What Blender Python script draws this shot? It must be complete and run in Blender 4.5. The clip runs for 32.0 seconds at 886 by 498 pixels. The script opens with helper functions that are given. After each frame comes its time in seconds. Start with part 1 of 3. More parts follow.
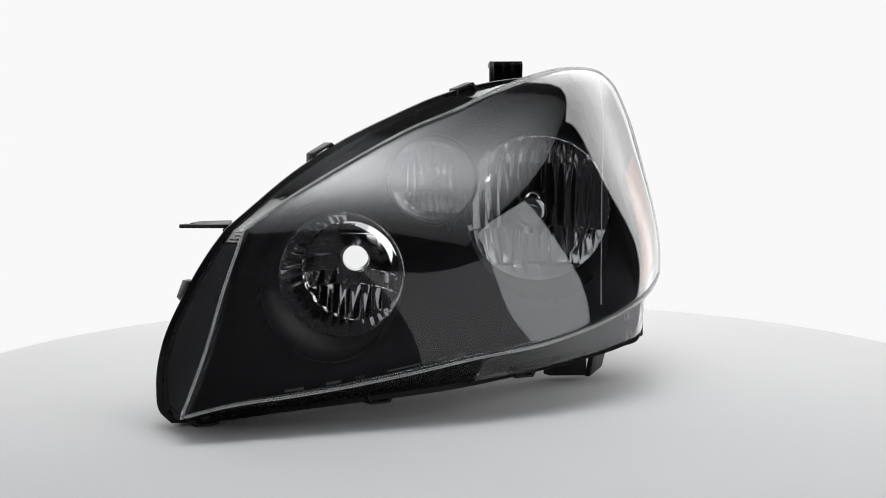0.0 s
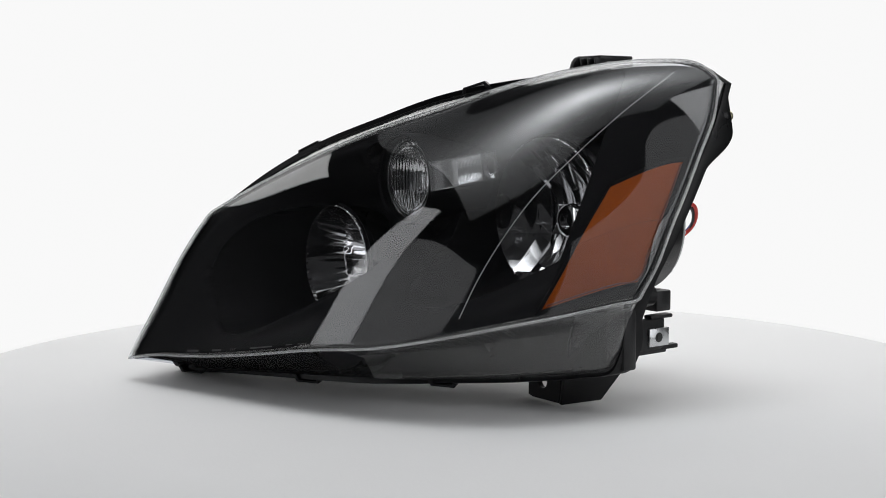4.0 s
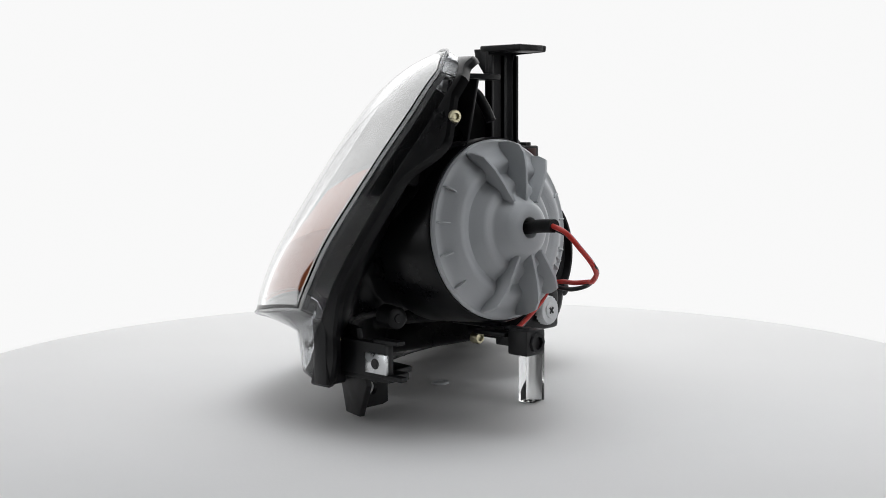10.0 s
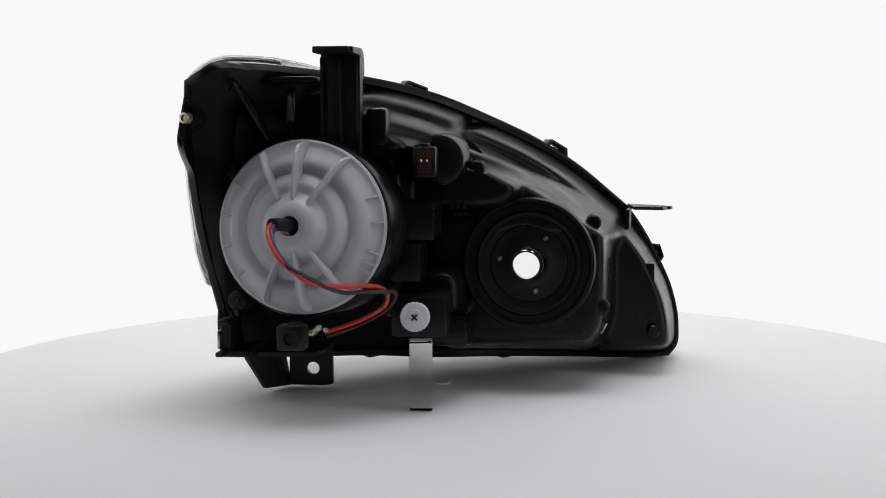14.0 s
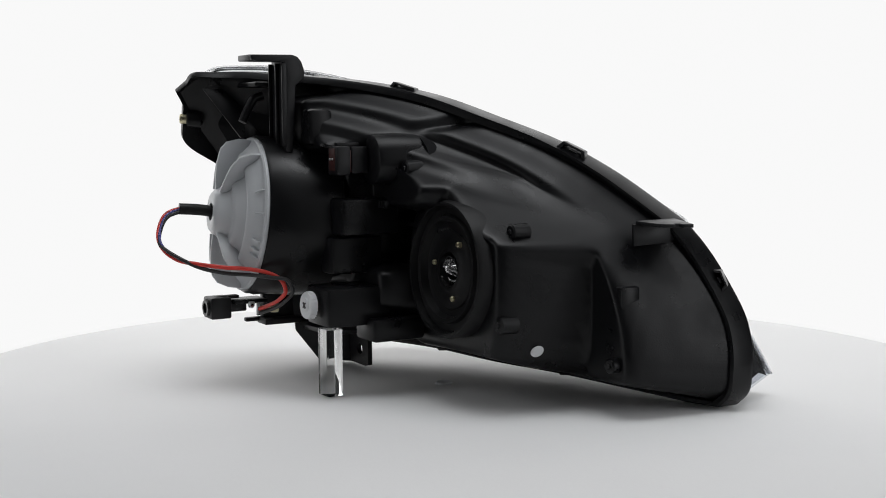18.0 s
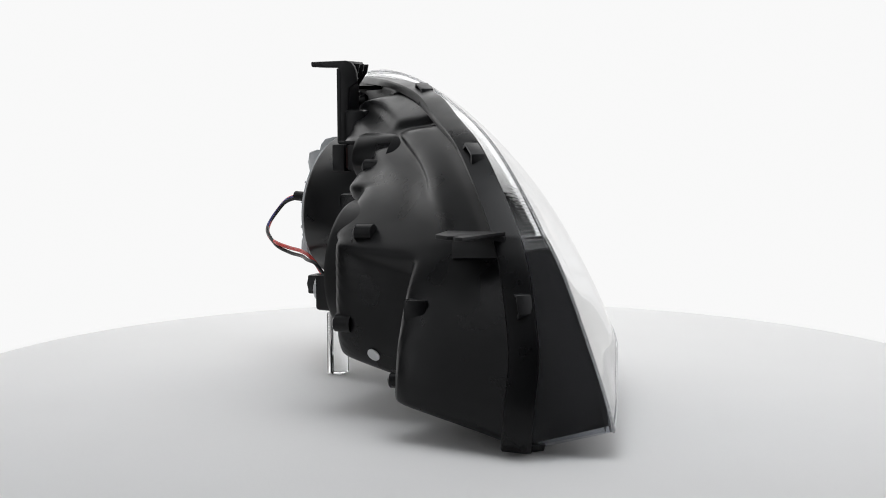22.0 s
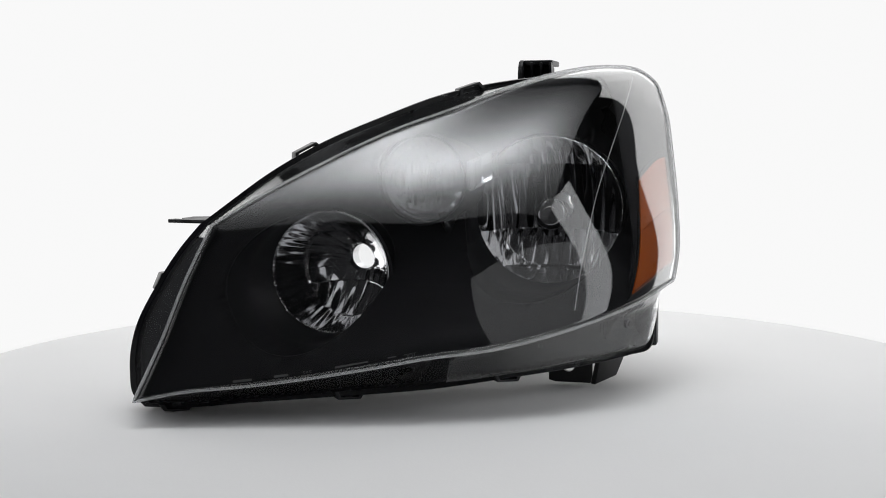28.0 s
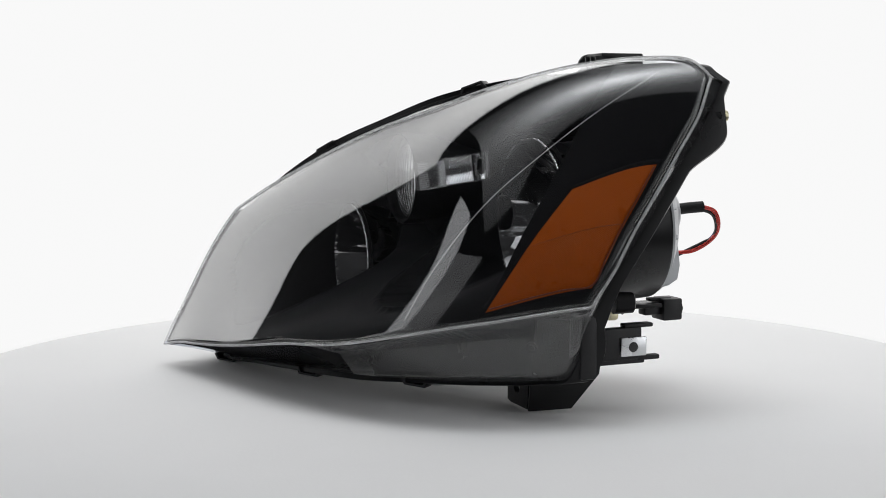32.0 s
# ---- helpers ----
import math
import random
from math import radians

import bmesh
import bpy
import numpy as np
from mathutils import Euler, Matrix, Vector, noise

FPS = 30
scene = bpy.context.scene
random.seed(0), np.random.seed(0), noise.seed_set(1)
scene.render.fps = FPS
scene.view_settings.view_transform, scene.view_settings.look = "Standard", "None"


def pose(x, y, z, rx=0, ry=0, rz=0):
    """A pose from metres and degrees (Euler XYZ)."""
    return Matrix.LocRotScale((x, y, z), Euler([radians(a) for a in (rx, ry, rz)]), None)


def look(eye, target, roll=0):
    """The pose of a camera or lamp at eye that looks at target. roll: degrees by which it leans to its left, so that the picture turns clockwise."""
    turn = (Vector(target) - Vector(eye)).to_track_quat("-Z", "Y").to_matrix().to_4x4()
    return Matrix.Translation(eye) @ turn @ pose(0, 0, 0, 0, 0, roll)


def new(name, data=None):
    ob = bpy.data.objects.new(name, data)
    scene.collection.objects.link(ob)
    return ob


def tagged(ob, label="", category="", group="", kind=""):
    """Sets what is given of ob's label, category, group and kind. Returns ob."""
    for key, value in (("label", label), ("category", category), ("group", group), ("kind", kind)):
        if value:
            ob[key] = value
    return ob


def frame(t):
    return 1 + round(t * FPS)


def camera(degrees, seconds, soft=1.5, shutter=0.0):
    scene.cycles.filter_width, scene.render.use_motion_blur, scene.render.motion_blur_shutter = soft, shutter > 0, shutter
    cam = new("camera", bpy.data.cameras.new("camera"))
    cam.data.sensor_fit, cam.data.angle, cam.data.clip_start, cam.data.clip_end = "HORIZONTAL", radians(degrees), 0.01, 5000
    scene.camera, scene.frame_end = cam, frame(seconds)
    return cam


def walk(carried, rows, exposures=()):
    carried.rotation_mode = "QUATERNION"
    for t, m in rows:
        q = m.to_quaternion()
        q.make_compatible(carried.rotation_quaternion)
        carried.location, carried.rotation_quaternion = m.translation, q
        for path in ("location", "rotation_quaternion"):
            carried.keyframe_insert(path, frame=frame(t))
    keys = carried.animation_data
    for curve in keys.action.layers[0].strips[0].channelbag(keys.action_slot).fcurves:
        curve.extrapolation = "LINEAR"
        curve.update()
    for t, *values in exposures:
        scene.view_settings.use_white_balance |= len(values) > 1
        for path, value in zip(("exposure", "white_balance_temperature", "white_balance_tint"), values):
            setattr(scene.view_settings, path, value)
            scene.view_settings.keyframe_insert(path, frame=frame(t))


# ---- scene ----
# Everything is laid out in a plan whose unit is the distance from the camera to the
# turntable's axle; S is that distance in metres. The headlamp faces -y, z is up.
S = 1.1
cam = camera(38.47, 32.0, soft=0.95)
EYE = pose(0, -S, 0.2085 * S, 84.229, 0.2536, -0.1208)
walk(cam, [(0.0, EYE), (32.0, EYE)])


def turn_angle(t):
    return -(13.2946 * t + 0.00299 * t * t)


TURN = [(float(t), pose(0, 0, 0, 0, 0, turn_angle(t))) for t in range(0, 33)]

# ---- world and light ----
world = bpy.data.worlds.new("dark_studio")
world.use_nodes = True
world.node_tree.nodes["Background"].inputs[0].default_value = (0.5, 0.52, 0.56, 1)
world.node_tree.nodes["Background"].inputs[1].default_value = 0.02
scene.world = world


def softbox(name, az, dist, z, w, h, radiance, aim_z=0.15, tint=(0.965, 0.977, 1.0)):
    """An upright softbox at a bearing (0 is away from the camera, 90 to its right)."""
    d = bpy.data.lights.new(name, "AREA")
    d.shape, d.size, d.size_y = "RECTANGLE", w, h
    d.energy = radiance * math.pi * w * h
    d.color = tint
    ob = new(name, d)
    a = radians(az)
    eye = (dist * math.sin(a), dist * math.cos(a), z)
    ob.matrix_world = look(eye, (0, 0, aim_z))
    return ob


softbox("softbox_right", 115.2, 1.75, 1.02, 0.54, 2.3, 2.15, 0.98)
softbox("softbox_left", -113.0, 1.75, 1.02, 0.32, 2.3, 1.9, 0.98)
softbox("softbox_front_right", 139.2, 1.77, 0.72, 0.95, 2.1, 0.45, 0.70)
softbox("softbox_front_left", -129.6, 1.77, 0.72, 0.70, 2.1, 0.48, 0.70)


# ---- materials ----
def material(name, color, rough=0.5, metal=0.0, coat=0.0, grain=0.0, grain_scale=900, wear=0.0, wear_scale=40, alpha_color=None, spec=0.5):
    m = bpy.data.materials.new(name)
    m.use_nodes = True
    nt = m.node_tree
    b = nt.nodes["Principled BSDF"]
    b.inputs["Base Color"].default_value = (*color, 1)
    b.inputs["Roughness"].default_value = rough
    b.inputs["Metallic"].default_value = metal
    b.inputs["Coat Weight"].default_value = coat
    b.inputs["Specular IOR Level"].default_value = spec
    tc = nt.nodes.new("ShaderNodeTexCoord")
    if wear:
        n = nt.nodes.new("ShaderNodeTexNoise")
        n.inputs["Scale"].default_value, n.inputs["Detail"].default_value = wear_scale, 6
        nt.links.new(tc.outputs["Object"], n.inputs["Vector"])
        mr = nt.nodes.new("ShaderNodeMapRange")
        mr.inputs["From Min"].default_value, mr.inputs["From Max"].default_value = 0.3, 0.7
        mr.inputs["To Min"].default_value, mr.inputs["To Max"].default_value = max(rough - wear, 0.02), rough + wear
        nt.links.new(n.outputs["Fac"], mr.inputs["Value"])
        nt.links.new(mr.outputs["Result"], b.inputs["Roughness"])
        mx = nt.nodes.new("ShaderNodeMix")
        mx.data_type = "RGBA"
        mx.inputs["A"].default_value = (*[c * (1 - wear) for c in color], 1)
        mx.inputs["B"].default_value = (*[min(c * (1 + wear), 1) for c in color], 1)
        nt.links.new(n.outputs["Fac"], mx.inputs["Factor"])
        nt.links.new(mx.outputs["Result"], b.inputs["Base Color"])
    if grain:
        n2 = nt.nodes.new("ShaderNodeTexNoise")
        n2.inputs["Scale"].default_value, n2.inputs["Detail"].default_value = grain_scale, 3
        nt.links.new(tc.outputs["Object"], n2.inputs["Vector"])
        bp = nt.nodes.new("ShaderNodeBump")
        bp.inputs["Strength"].default_value, bp.inputs["Distance"].default_value = grain, 0.001
        nt.links.new(n2.outputs["Fac"], bp.inputs["Height"])
        nt.links.new(bp.outputs["Normal"], b.inputs["Normal"])
    return m


def clear(name, tint=(1, 1, 1), rough=0.0, ior=1.5):
    m = bpy.data.materials.new(name)
    m.use_nodes = True
    b = m.node_tree.nodes["Principled BSDF"]
    b.inputs["Base Color"].default_value = (*tint, 1)
    b.inputs["Roughness"].default_value = rough
    b.inputs["Transmission Weight"].default_value = 1.0
    b.inputs["IOR"].default_value = ior
    return m


def frosted(name, tint, rough, haze, ior=1.5):
    """Clear plastic with a milky share that scatters light."""
    m = clear(name, tint, rough, ior)
    nt = m.node_tree
    out, b = nt.nodes["Material Output"], nt.nodes["Principled BSDF"]
    tr = nt.nodes.new("ShaderNodeBsdfTranslucent")
    df = nt.nodes.new("ShaderNodeBsdfDiffuse")
    add, mix = nt.nodes.new("ShaderNodeMixShader"), nt.nodes.new("ShaderNodeMixShader")
    nt.links.new(tr.outputs[0], add.inputs[1])
    nt.links.new(df.outputs[0], add.inputs[2])
    mix.inputs[0].default_value = haze
    nt.links.new(b.outputs[0], mix.inputs[1])
    nt.links.new(add.outputs[0], mix.inputs[2])
    nt.links.new(mix.outputs[0], out.inputs["Surface"])
    return m


def veil(name, tint, haze):
    """Thin matt-textured clear plastic: lets light straight through and scatters a little."""
    m = bpy.data.materials.new(name)
    m.use_nodes = True
    nt = m.node_tree
    nt.nodes.remove(nt.nodes["Principled BSDF"])
    through_it, df, mix = (nt.nodes.new("ShaderNode" + k) for k in ("BsdfTransparent", "BsdfDiffuse", "MixShader"))
    through_it.inputs[0].default_value = (*tint, 1)
    mix.inputs[0].default_value = haze
    nt.links.new(through_it.outputs[0], mix.inputs[1])
    nt.links.new(df.outputs[0], mix.inputs[2])
    nt.links.new(mix.outputs[0], nt.nodes["Material Output"].inputs["Surface"])
    return m


def glow(name, color, strength):
    m = bpy.data.materials.new(name)
    m.use_nodes = True
    nt = m.node_tree
    nt.nodes.remove(nt.nodes["Principled BSDF"])
    e = nt.nodes.new("ShaderNodeEmission")
    e.name = "Emission"
    e.inputs["Color"].default_value = (*color, 1)
    e.inputs["Strength"].default_value = strength
    nt.links.new(e.outputs[0], nt.nodes["Material Output"].inputs["Surface"])
    return m


HOUSING = material("black_housing_plastic", (0.0052, 0.0053, 0.006), 0.33, spec=0.21, grain=0.08, grain_scale=700, wear=0.10, wear_scale=30)
BRACKET = material("black_bracket_plastic", (0.006, 0.006, 0.007), 0.42, grain=0.15, wear=0.1, spec=0.35)
BEZEL = material("black_bezel_plastic", (0.008, 0.008, 0.0088), 0.45, grain=0.02, wear=0.03, wear_scale=20, spec=0.05)
MATT = material("matt_black_plastic", (0.012, 0.012, 0.013), 0.9, grain=0.05, wear=0.05, spec=0.0)
RUBBER = material("black_rubber", (0.004, 0.004, 0.0045), 0.5, grain=0.08, wear=0.1, spec=0.25)
CAPGREY = material("grey_cap_plastic", (0.45, 0.465, 0.48), 0.38, grain=0.1, wear=0.06, wear_scale=25)
CHROME = material("vacuum_chrome", (0.82, 0.82, 0.83), 0.06, metal=1.0, wear=0.03)
STEEL = material("zinc_steel", (0.62, 0.63, 0.64), 0.3, metal=1.0, wear=0.12, wear_scale=120)
BRASS = material("yellow_zinc_screw", (0.52, 0.48, 0.33), 0.35, metal=1.0, wear=0.12, wear_scale=200)
AMBER = material("amber_reflector_plastic", (0.30, 0.060, 0.0024), 0.35, spec=0.12, wear=0.1, wear_scale=60)
AMBER_EDGE = material("dark_amber_edge", (0.12, 0.02, 0.004), 0.3)
RED = material("red_wire", (0.55, 0.03, 0.02), 0.4, wear=0.05)
BLACKW = material("black_wire", (0.012, 0.012, 0.013), 0.45)
BLUEW = material("blue_wire", (0.05, 0.05, 0.22), 0.45)
REDSOCK = material("red_socket_plastic", (0.035, 0.005, 0.004), 0.45)
WHITE = material("white_nylon", (0.62, 0.63, 0.64), 0.5, grain=0.05, wear=0.05)
LENS = clear("clear_polycarbonate", (0.985, 0.99, 0.995))
FLUTED = frosted("fluted_polycarbonate", (0.95, 0.96, 0.975), 0.04, 0.008, 1.38)
FLUTED.node_tree.nodes["Principled BSDF"].inputs["Specular IOR Level"].default_value = 0.3
TEXTURED = veil("textured_polycarbonate", (0.85, 0.86, 0.88), 0.018)
HAZY = frosted("hazy_polycarbonate", (0.95, 0.96, 0.975), 0.05, 0.05)
BEAD = frosted("frosted_lens_edge", (0.95, 0.96, 0.97), 0.15, 0.23)
RIBBED = frosted("ribbed_polycarbonate", (0.95, 0.96, 0.97), 0.02, 0.07)
ACRYLIC = clear("clear_acrylic", (0.975, 0.985, 0.985), 0.0, 1.22)
PRINT = material("moulded_letters", (0.04, 0.04, 0.042), 0.5)
MOULD_LINE = material("bright_moulded_line", (0.4, 0.4, 0.41), 0.4)
TABLE = material("white_turntable_laminate", (0.79, 0.785, 0.78), 0.75, spec=0.05, grain=0.08, grain_scale=400, wear=0.02, wear_scale=8)
DARK = material("dark_studio_paint", (0.06, 0.06, 0.062), 0.8, wear=0.1, wear_scale=3)


def overhead_fabric(name, peak, rest, spread):
    """Diffusion fabric with a long lamp's pool put into its emission: brightest mid, falling off."""
    m = glow(name, (0.955, 0.975, 1.0), rest)
    nt = m.node_tree
    b = nt.nodes["Emission"]
    tc = nt.nodes.new("ShaderNodeTexCoord")
    ln = nt.nodes.new("ShaderNodeVectorMath")
    ln.operation = "LENGTH"
    squash = nt.nodes.new("ShaderNodeVectorMath")
    squash.operation = "MULTIPLY"
    squash.inputs[1].default_value = (0.56, 1.0, 1.0)
    nt.links.new(tc.outputs["Object"], squash.inputs[0])
    nt.links.new(squash.outputs["Vector"], ln.inputs[0])

    def calc(op, a, b2):
        n = nt.nodes.new("ShaderNodeMath")
        n.operation = op
        for k, q in enumerate((a, b2)):
            if isinstance(q, (int, float)):
                n.inputs[k].default_value = q
            else:
                nt.links.new(q, n.inputs[k])
        return n.outputs[0]

    r = calc("DIVIDE", ln.outputs["Value"], spread)
    f = calc("POWER", calc("ADD", calc("MULTIPLY", r, r), 1.0), -2.0)
    far = calc("DIVIDE", ln.outputs["Value"], 0.58)
    g = calc("POWER", calc("ADD", calc("MULTIPLY", far, far), 1.0), -2.0)
    nt.links.new(calc("ADD", calc("MULTIPLY", f, peak), calc("MULTIPLY", g, rest)), b.inputs["Strength"])
    return m


OVERHEAD = overhead_fabric("glowing_overhead_fabric", 5.6, 1.45, 0.34)


def glowing_fabric(name, low, high):
    """White fabric, its backlight put in as emission, raised towards its top and its ends."""
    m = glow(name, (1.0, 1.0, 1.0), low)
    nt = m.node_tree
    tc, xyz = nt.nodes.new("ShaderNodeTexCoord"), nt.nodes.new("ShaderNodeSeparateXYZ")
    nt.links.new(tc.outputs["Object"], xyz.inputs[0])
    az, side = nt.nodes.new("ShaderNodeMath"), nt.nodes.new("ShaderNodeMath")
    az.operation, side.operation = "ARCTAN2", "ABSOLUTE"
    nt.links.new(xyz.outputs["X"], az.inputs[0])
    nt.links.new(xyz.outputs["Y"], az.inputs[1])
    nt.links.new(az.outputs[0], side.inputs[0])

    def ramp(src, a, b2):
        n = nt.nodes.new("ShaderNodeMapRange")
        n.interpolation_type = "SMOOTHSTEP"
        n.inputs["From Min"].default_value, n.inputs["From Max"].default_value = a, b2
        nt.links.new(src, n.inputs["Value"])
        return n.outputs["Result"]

    # extra glow outside the camera's view, added to brighten reflections in the lens
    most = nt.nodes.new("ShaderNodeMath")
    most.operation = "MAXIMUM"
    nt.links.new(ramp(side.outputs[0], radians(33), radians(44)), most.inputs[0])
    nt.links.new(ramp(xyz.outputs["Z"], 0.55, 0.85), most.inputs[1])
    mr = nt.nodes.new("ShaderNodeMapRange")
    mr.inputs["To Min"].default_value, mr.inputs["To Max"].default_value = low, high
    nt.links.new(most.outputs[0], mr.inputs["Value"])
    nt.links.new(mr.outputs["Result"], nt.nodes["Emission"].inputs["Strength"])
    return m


BACKDROP_GLOW = glowing_fabric("glowing_white_fabric", 0.945, 1.9)


# ---- mesh helpers ----
def link_mesh(name, bm, mat, parent=None, label="", smooth=40):
    bmesh.ops.recalc_face_normals(bm, faces=bm.faces)
    for v in bm.verts:
        v.co *= S
    me = bpy.data.meshes.new(name)
    bm.to_mesh(me)
    bm.free()
    me.materials.append(mat)
    if smooth:
        me.shade_smooth()
        me.set_sharp_from_angle(angle=radians(smooth))
    ob = new(name, me)
    if parent is not None:
        ob.parent = parent
    if label:
        ob["label"] = label
    return ob


def raw(name, verts, faces, mat, parent=None, label="", smooth=40):
    bm = bmesh.new()
    vs = [bm.verts.new(Vector(v)) for v in verts]
    for f in faces:
        if len(set(f)) > 2:
            try:
                bm.faces.new([vs[i] for i in f])
            except ValueError:
                pass
    return link_mesh(name, bm, mat, parent, label, smooth)


def grid_faces(nu, nv, close_u=False, base=0):
    out = []
    for i in range(nu if close_u else nu - 1):
        for j in range(nv - 1):
            a, b = i * nv + j, ((i + 1) % nu) * nv + j
            out.append((base + a, base + b, base + b + 1, base + a + 1))
    return out


def frame_of(axis):
    a = Vector(axis).normalized()
    s = a.cross(Vector((0, 0, 1)))
    s = s.normalized() if s.length > 1e-4 else Vector((1, 0, 0))
    return a, s, s.cross(a)


def lathe(bm, profile, origin, axis, seg=48, close=False):
    """Turns (radius, height) pairs round an axis."""
    a, s, t = frame_of(axis)
    o = Vector(origin)
    rings = []
    for r, h in profile:
        rings.append([bm.verts.new(o + a * h + (s * math.cos(q) + t * math.sin(q)) * r) for q in (2 * math.pi * k / seg for k in range(seg))])
    pairs = list(zip(rings[:-1], rings[1:])) + ([(rings[-1], rings[0])] if close else [])
    for p, q in pairs:
        for k in range(seg):
            bm.faces.new((p[k], p[(k + 1) % seg], q[(k + 1) % seg], q[k]))
    if not close:
        for ring, (r, h) in ((rings[0], profile[0]), (rings[-1], profile[-1])):
            if 0 < r < 0.004 or r == 0:
                bm.faces.new(ring)
    return bm


def turned(name, profile, origin, axis, mat, parent, label="", seg=48, close=False, smooth=40):
    return link_mesh(name, lathe(bmesh.new(), profile, origin, axis, seg, close), mat, parent, label, smooth)


def rod(origin, axis, r, length, edge=0.0006):
    e = min(edge, r * 0.4)
    return [(0.0, 0.0), (r - e, 0.0), (r, e), (r, length - e), (r - e, length), (0.0, length)]


def solid_rod(name, origin, axis, r, length, mat, parent, label="", seg=24):
    bm = bmesh.new()
    lathe(bm, rod(origin, axis, r, length)[1:-1], origin, axis, seg)
    bmesh.ops.holes_fill(bm, edges=bm.edges, sides=seg + 2)
    return link_mesh(name, bm, mat, parent, label)


def box(name, lo, hi, mat, parent, label="", bevel=0.0012, m=None):
    bm = bmesh.new()
    c, d = [(a + b) / 2 for a, b in zip(lo, hi)], [abs(b - a) for a, b in zip(lo, hi)]
    bmesh.ops.create_cube(bm, size=1, matrix=Matrix.Translation(c) @ Matrix.Diagonal((*d, 1)))
    if bevel:
        bmesh.ops.bevel(bm, geom=bm.edges[:], offset=min(bevel, min(d) * 0.45), segments=2, affect="EDGES", profile=0.5)
    if m is not None:
        bmesh.ops.transform(bm, matrix=m, verts=bm.verts)
    return link_mesh(name, bm, mat, parent, label)


def prism(name, poly, extrude, mat, parent, label="", bevel=0.0008):
    """A flat polygon of 3D points, pushed along a vector."""
    bm = bmesh.new()
    e = Vector(extrude)
    a = [bm.verts.new(Vector(p)) for p in poly]
    b = [bm.verts.new(Vector(p) + e) for p in poly]
    bm.faces.new(a)
    bm.faces.new(b[::-1])
    for i in range(len(a)):
        j = (i + 1) % len(a)
        bm.faces.new((a[i], a[j], b[j], b[i]))
    if bevel:
        bmesh.ops.recalc_face_normals(bm, faces=bm.faces)
        bmesh.ops.bevel(bm, geom=bm.edges[:], offset=bevel, segments=2, affect="EDGES", profile=0.5)
    return link_mesh(name, bm, mat, parent, label)


def spline(points, n):
    """n points evenly spaced along a smooth curve through the given ones."""
    p = np.array(points, float)
    l = np.r_[0, np.cumsum(np.linalg.norm(np.diff(p, axis=0), axis=1))]
    g = np.gradient(p, l, axis=0)
    out = []
    for x in np.linspace(0, l[-1], n):
        i = min(int(np.searchsorted(l, x, side="right")) - 1, len(p) - 2)
        h = l[i + 1] - l[i]
        s = (x - l[i]) / h
        out.append((2 * s**3 - 3 * s**2 + 1) * p[i] + (s**3 - 2 * s**2 + s) * h * g[i] + (-2 * s**3 + 3 * s**2) * p[i + 1] + (s**3 - s**2) * h * g[i + 1])
    return np.array(out)


def tube(name, points, r, mat, parent, label="", n=60, seg=10, closed=False):
    p = spline(points, n)
    bm = bmesh.new()
    rings = []
    up = Vector((0.1, 0.3, 1)).normalized()
    for i in range(n):
        t = Vector(p[(i + 1) % n if closed else min(i + 1, n - 1)] - p[i - 1 if closed else max(i - 1, 0)]).normalized()
        s = t.cross(up).normalized()
        up = s.cross(t)
        rings.append([bm.verts.new(Vector(p[i]) + (s * math.cos(q) + up * math.sin(q)) * r) for q in (2 * math.pi * k / seg for k in range(seg))])
    for i in range(n if closed else n - 1):
        a, b = rings[i], rings[(i + 1) % n]
        for k in range(seg):
            bm.faces.new((a[k], a[(k + 1) % seg], b[(k + 1) % seg], b[k]))
    if not closed:
        bm.faces.new(rings[0])
        bm.faces.new(rings[-1])
    return link_mesh(name, bm, mat, parent, label)


def coons(bottom, top, left, right, nu, nv):
    b, t, l, r = spline(bottom, nu), spline(top, nu), spline(left, nv), spline(right, nv)
    u, v = np.linspace(0, 1, nu)[:, None, None], np.linspace(0, 1, nv)[None, :, None]
    s = (1 - v) * b[:, None] + v * t[:, None] + (1 - u) * l[None] + u * r[None]
    return s - ((1 - u) * (1 - v) * b[0] + u * v * t[-1] + u * (1 - v) * b[-1] + (1 - u) * v * t[0]), u, v


def normals_of(s):
    n = np.cross(np.gradient(s, axis=0), np.gradient(s, axis=1))
    return n / np.linalg.norm(n, axis=-1, keepdims=True)


def smooth_step(a, b, x):
    q = np.clip((x - a) / (b - a), 0, 1)
    return q * q * (3 - 2 * q)


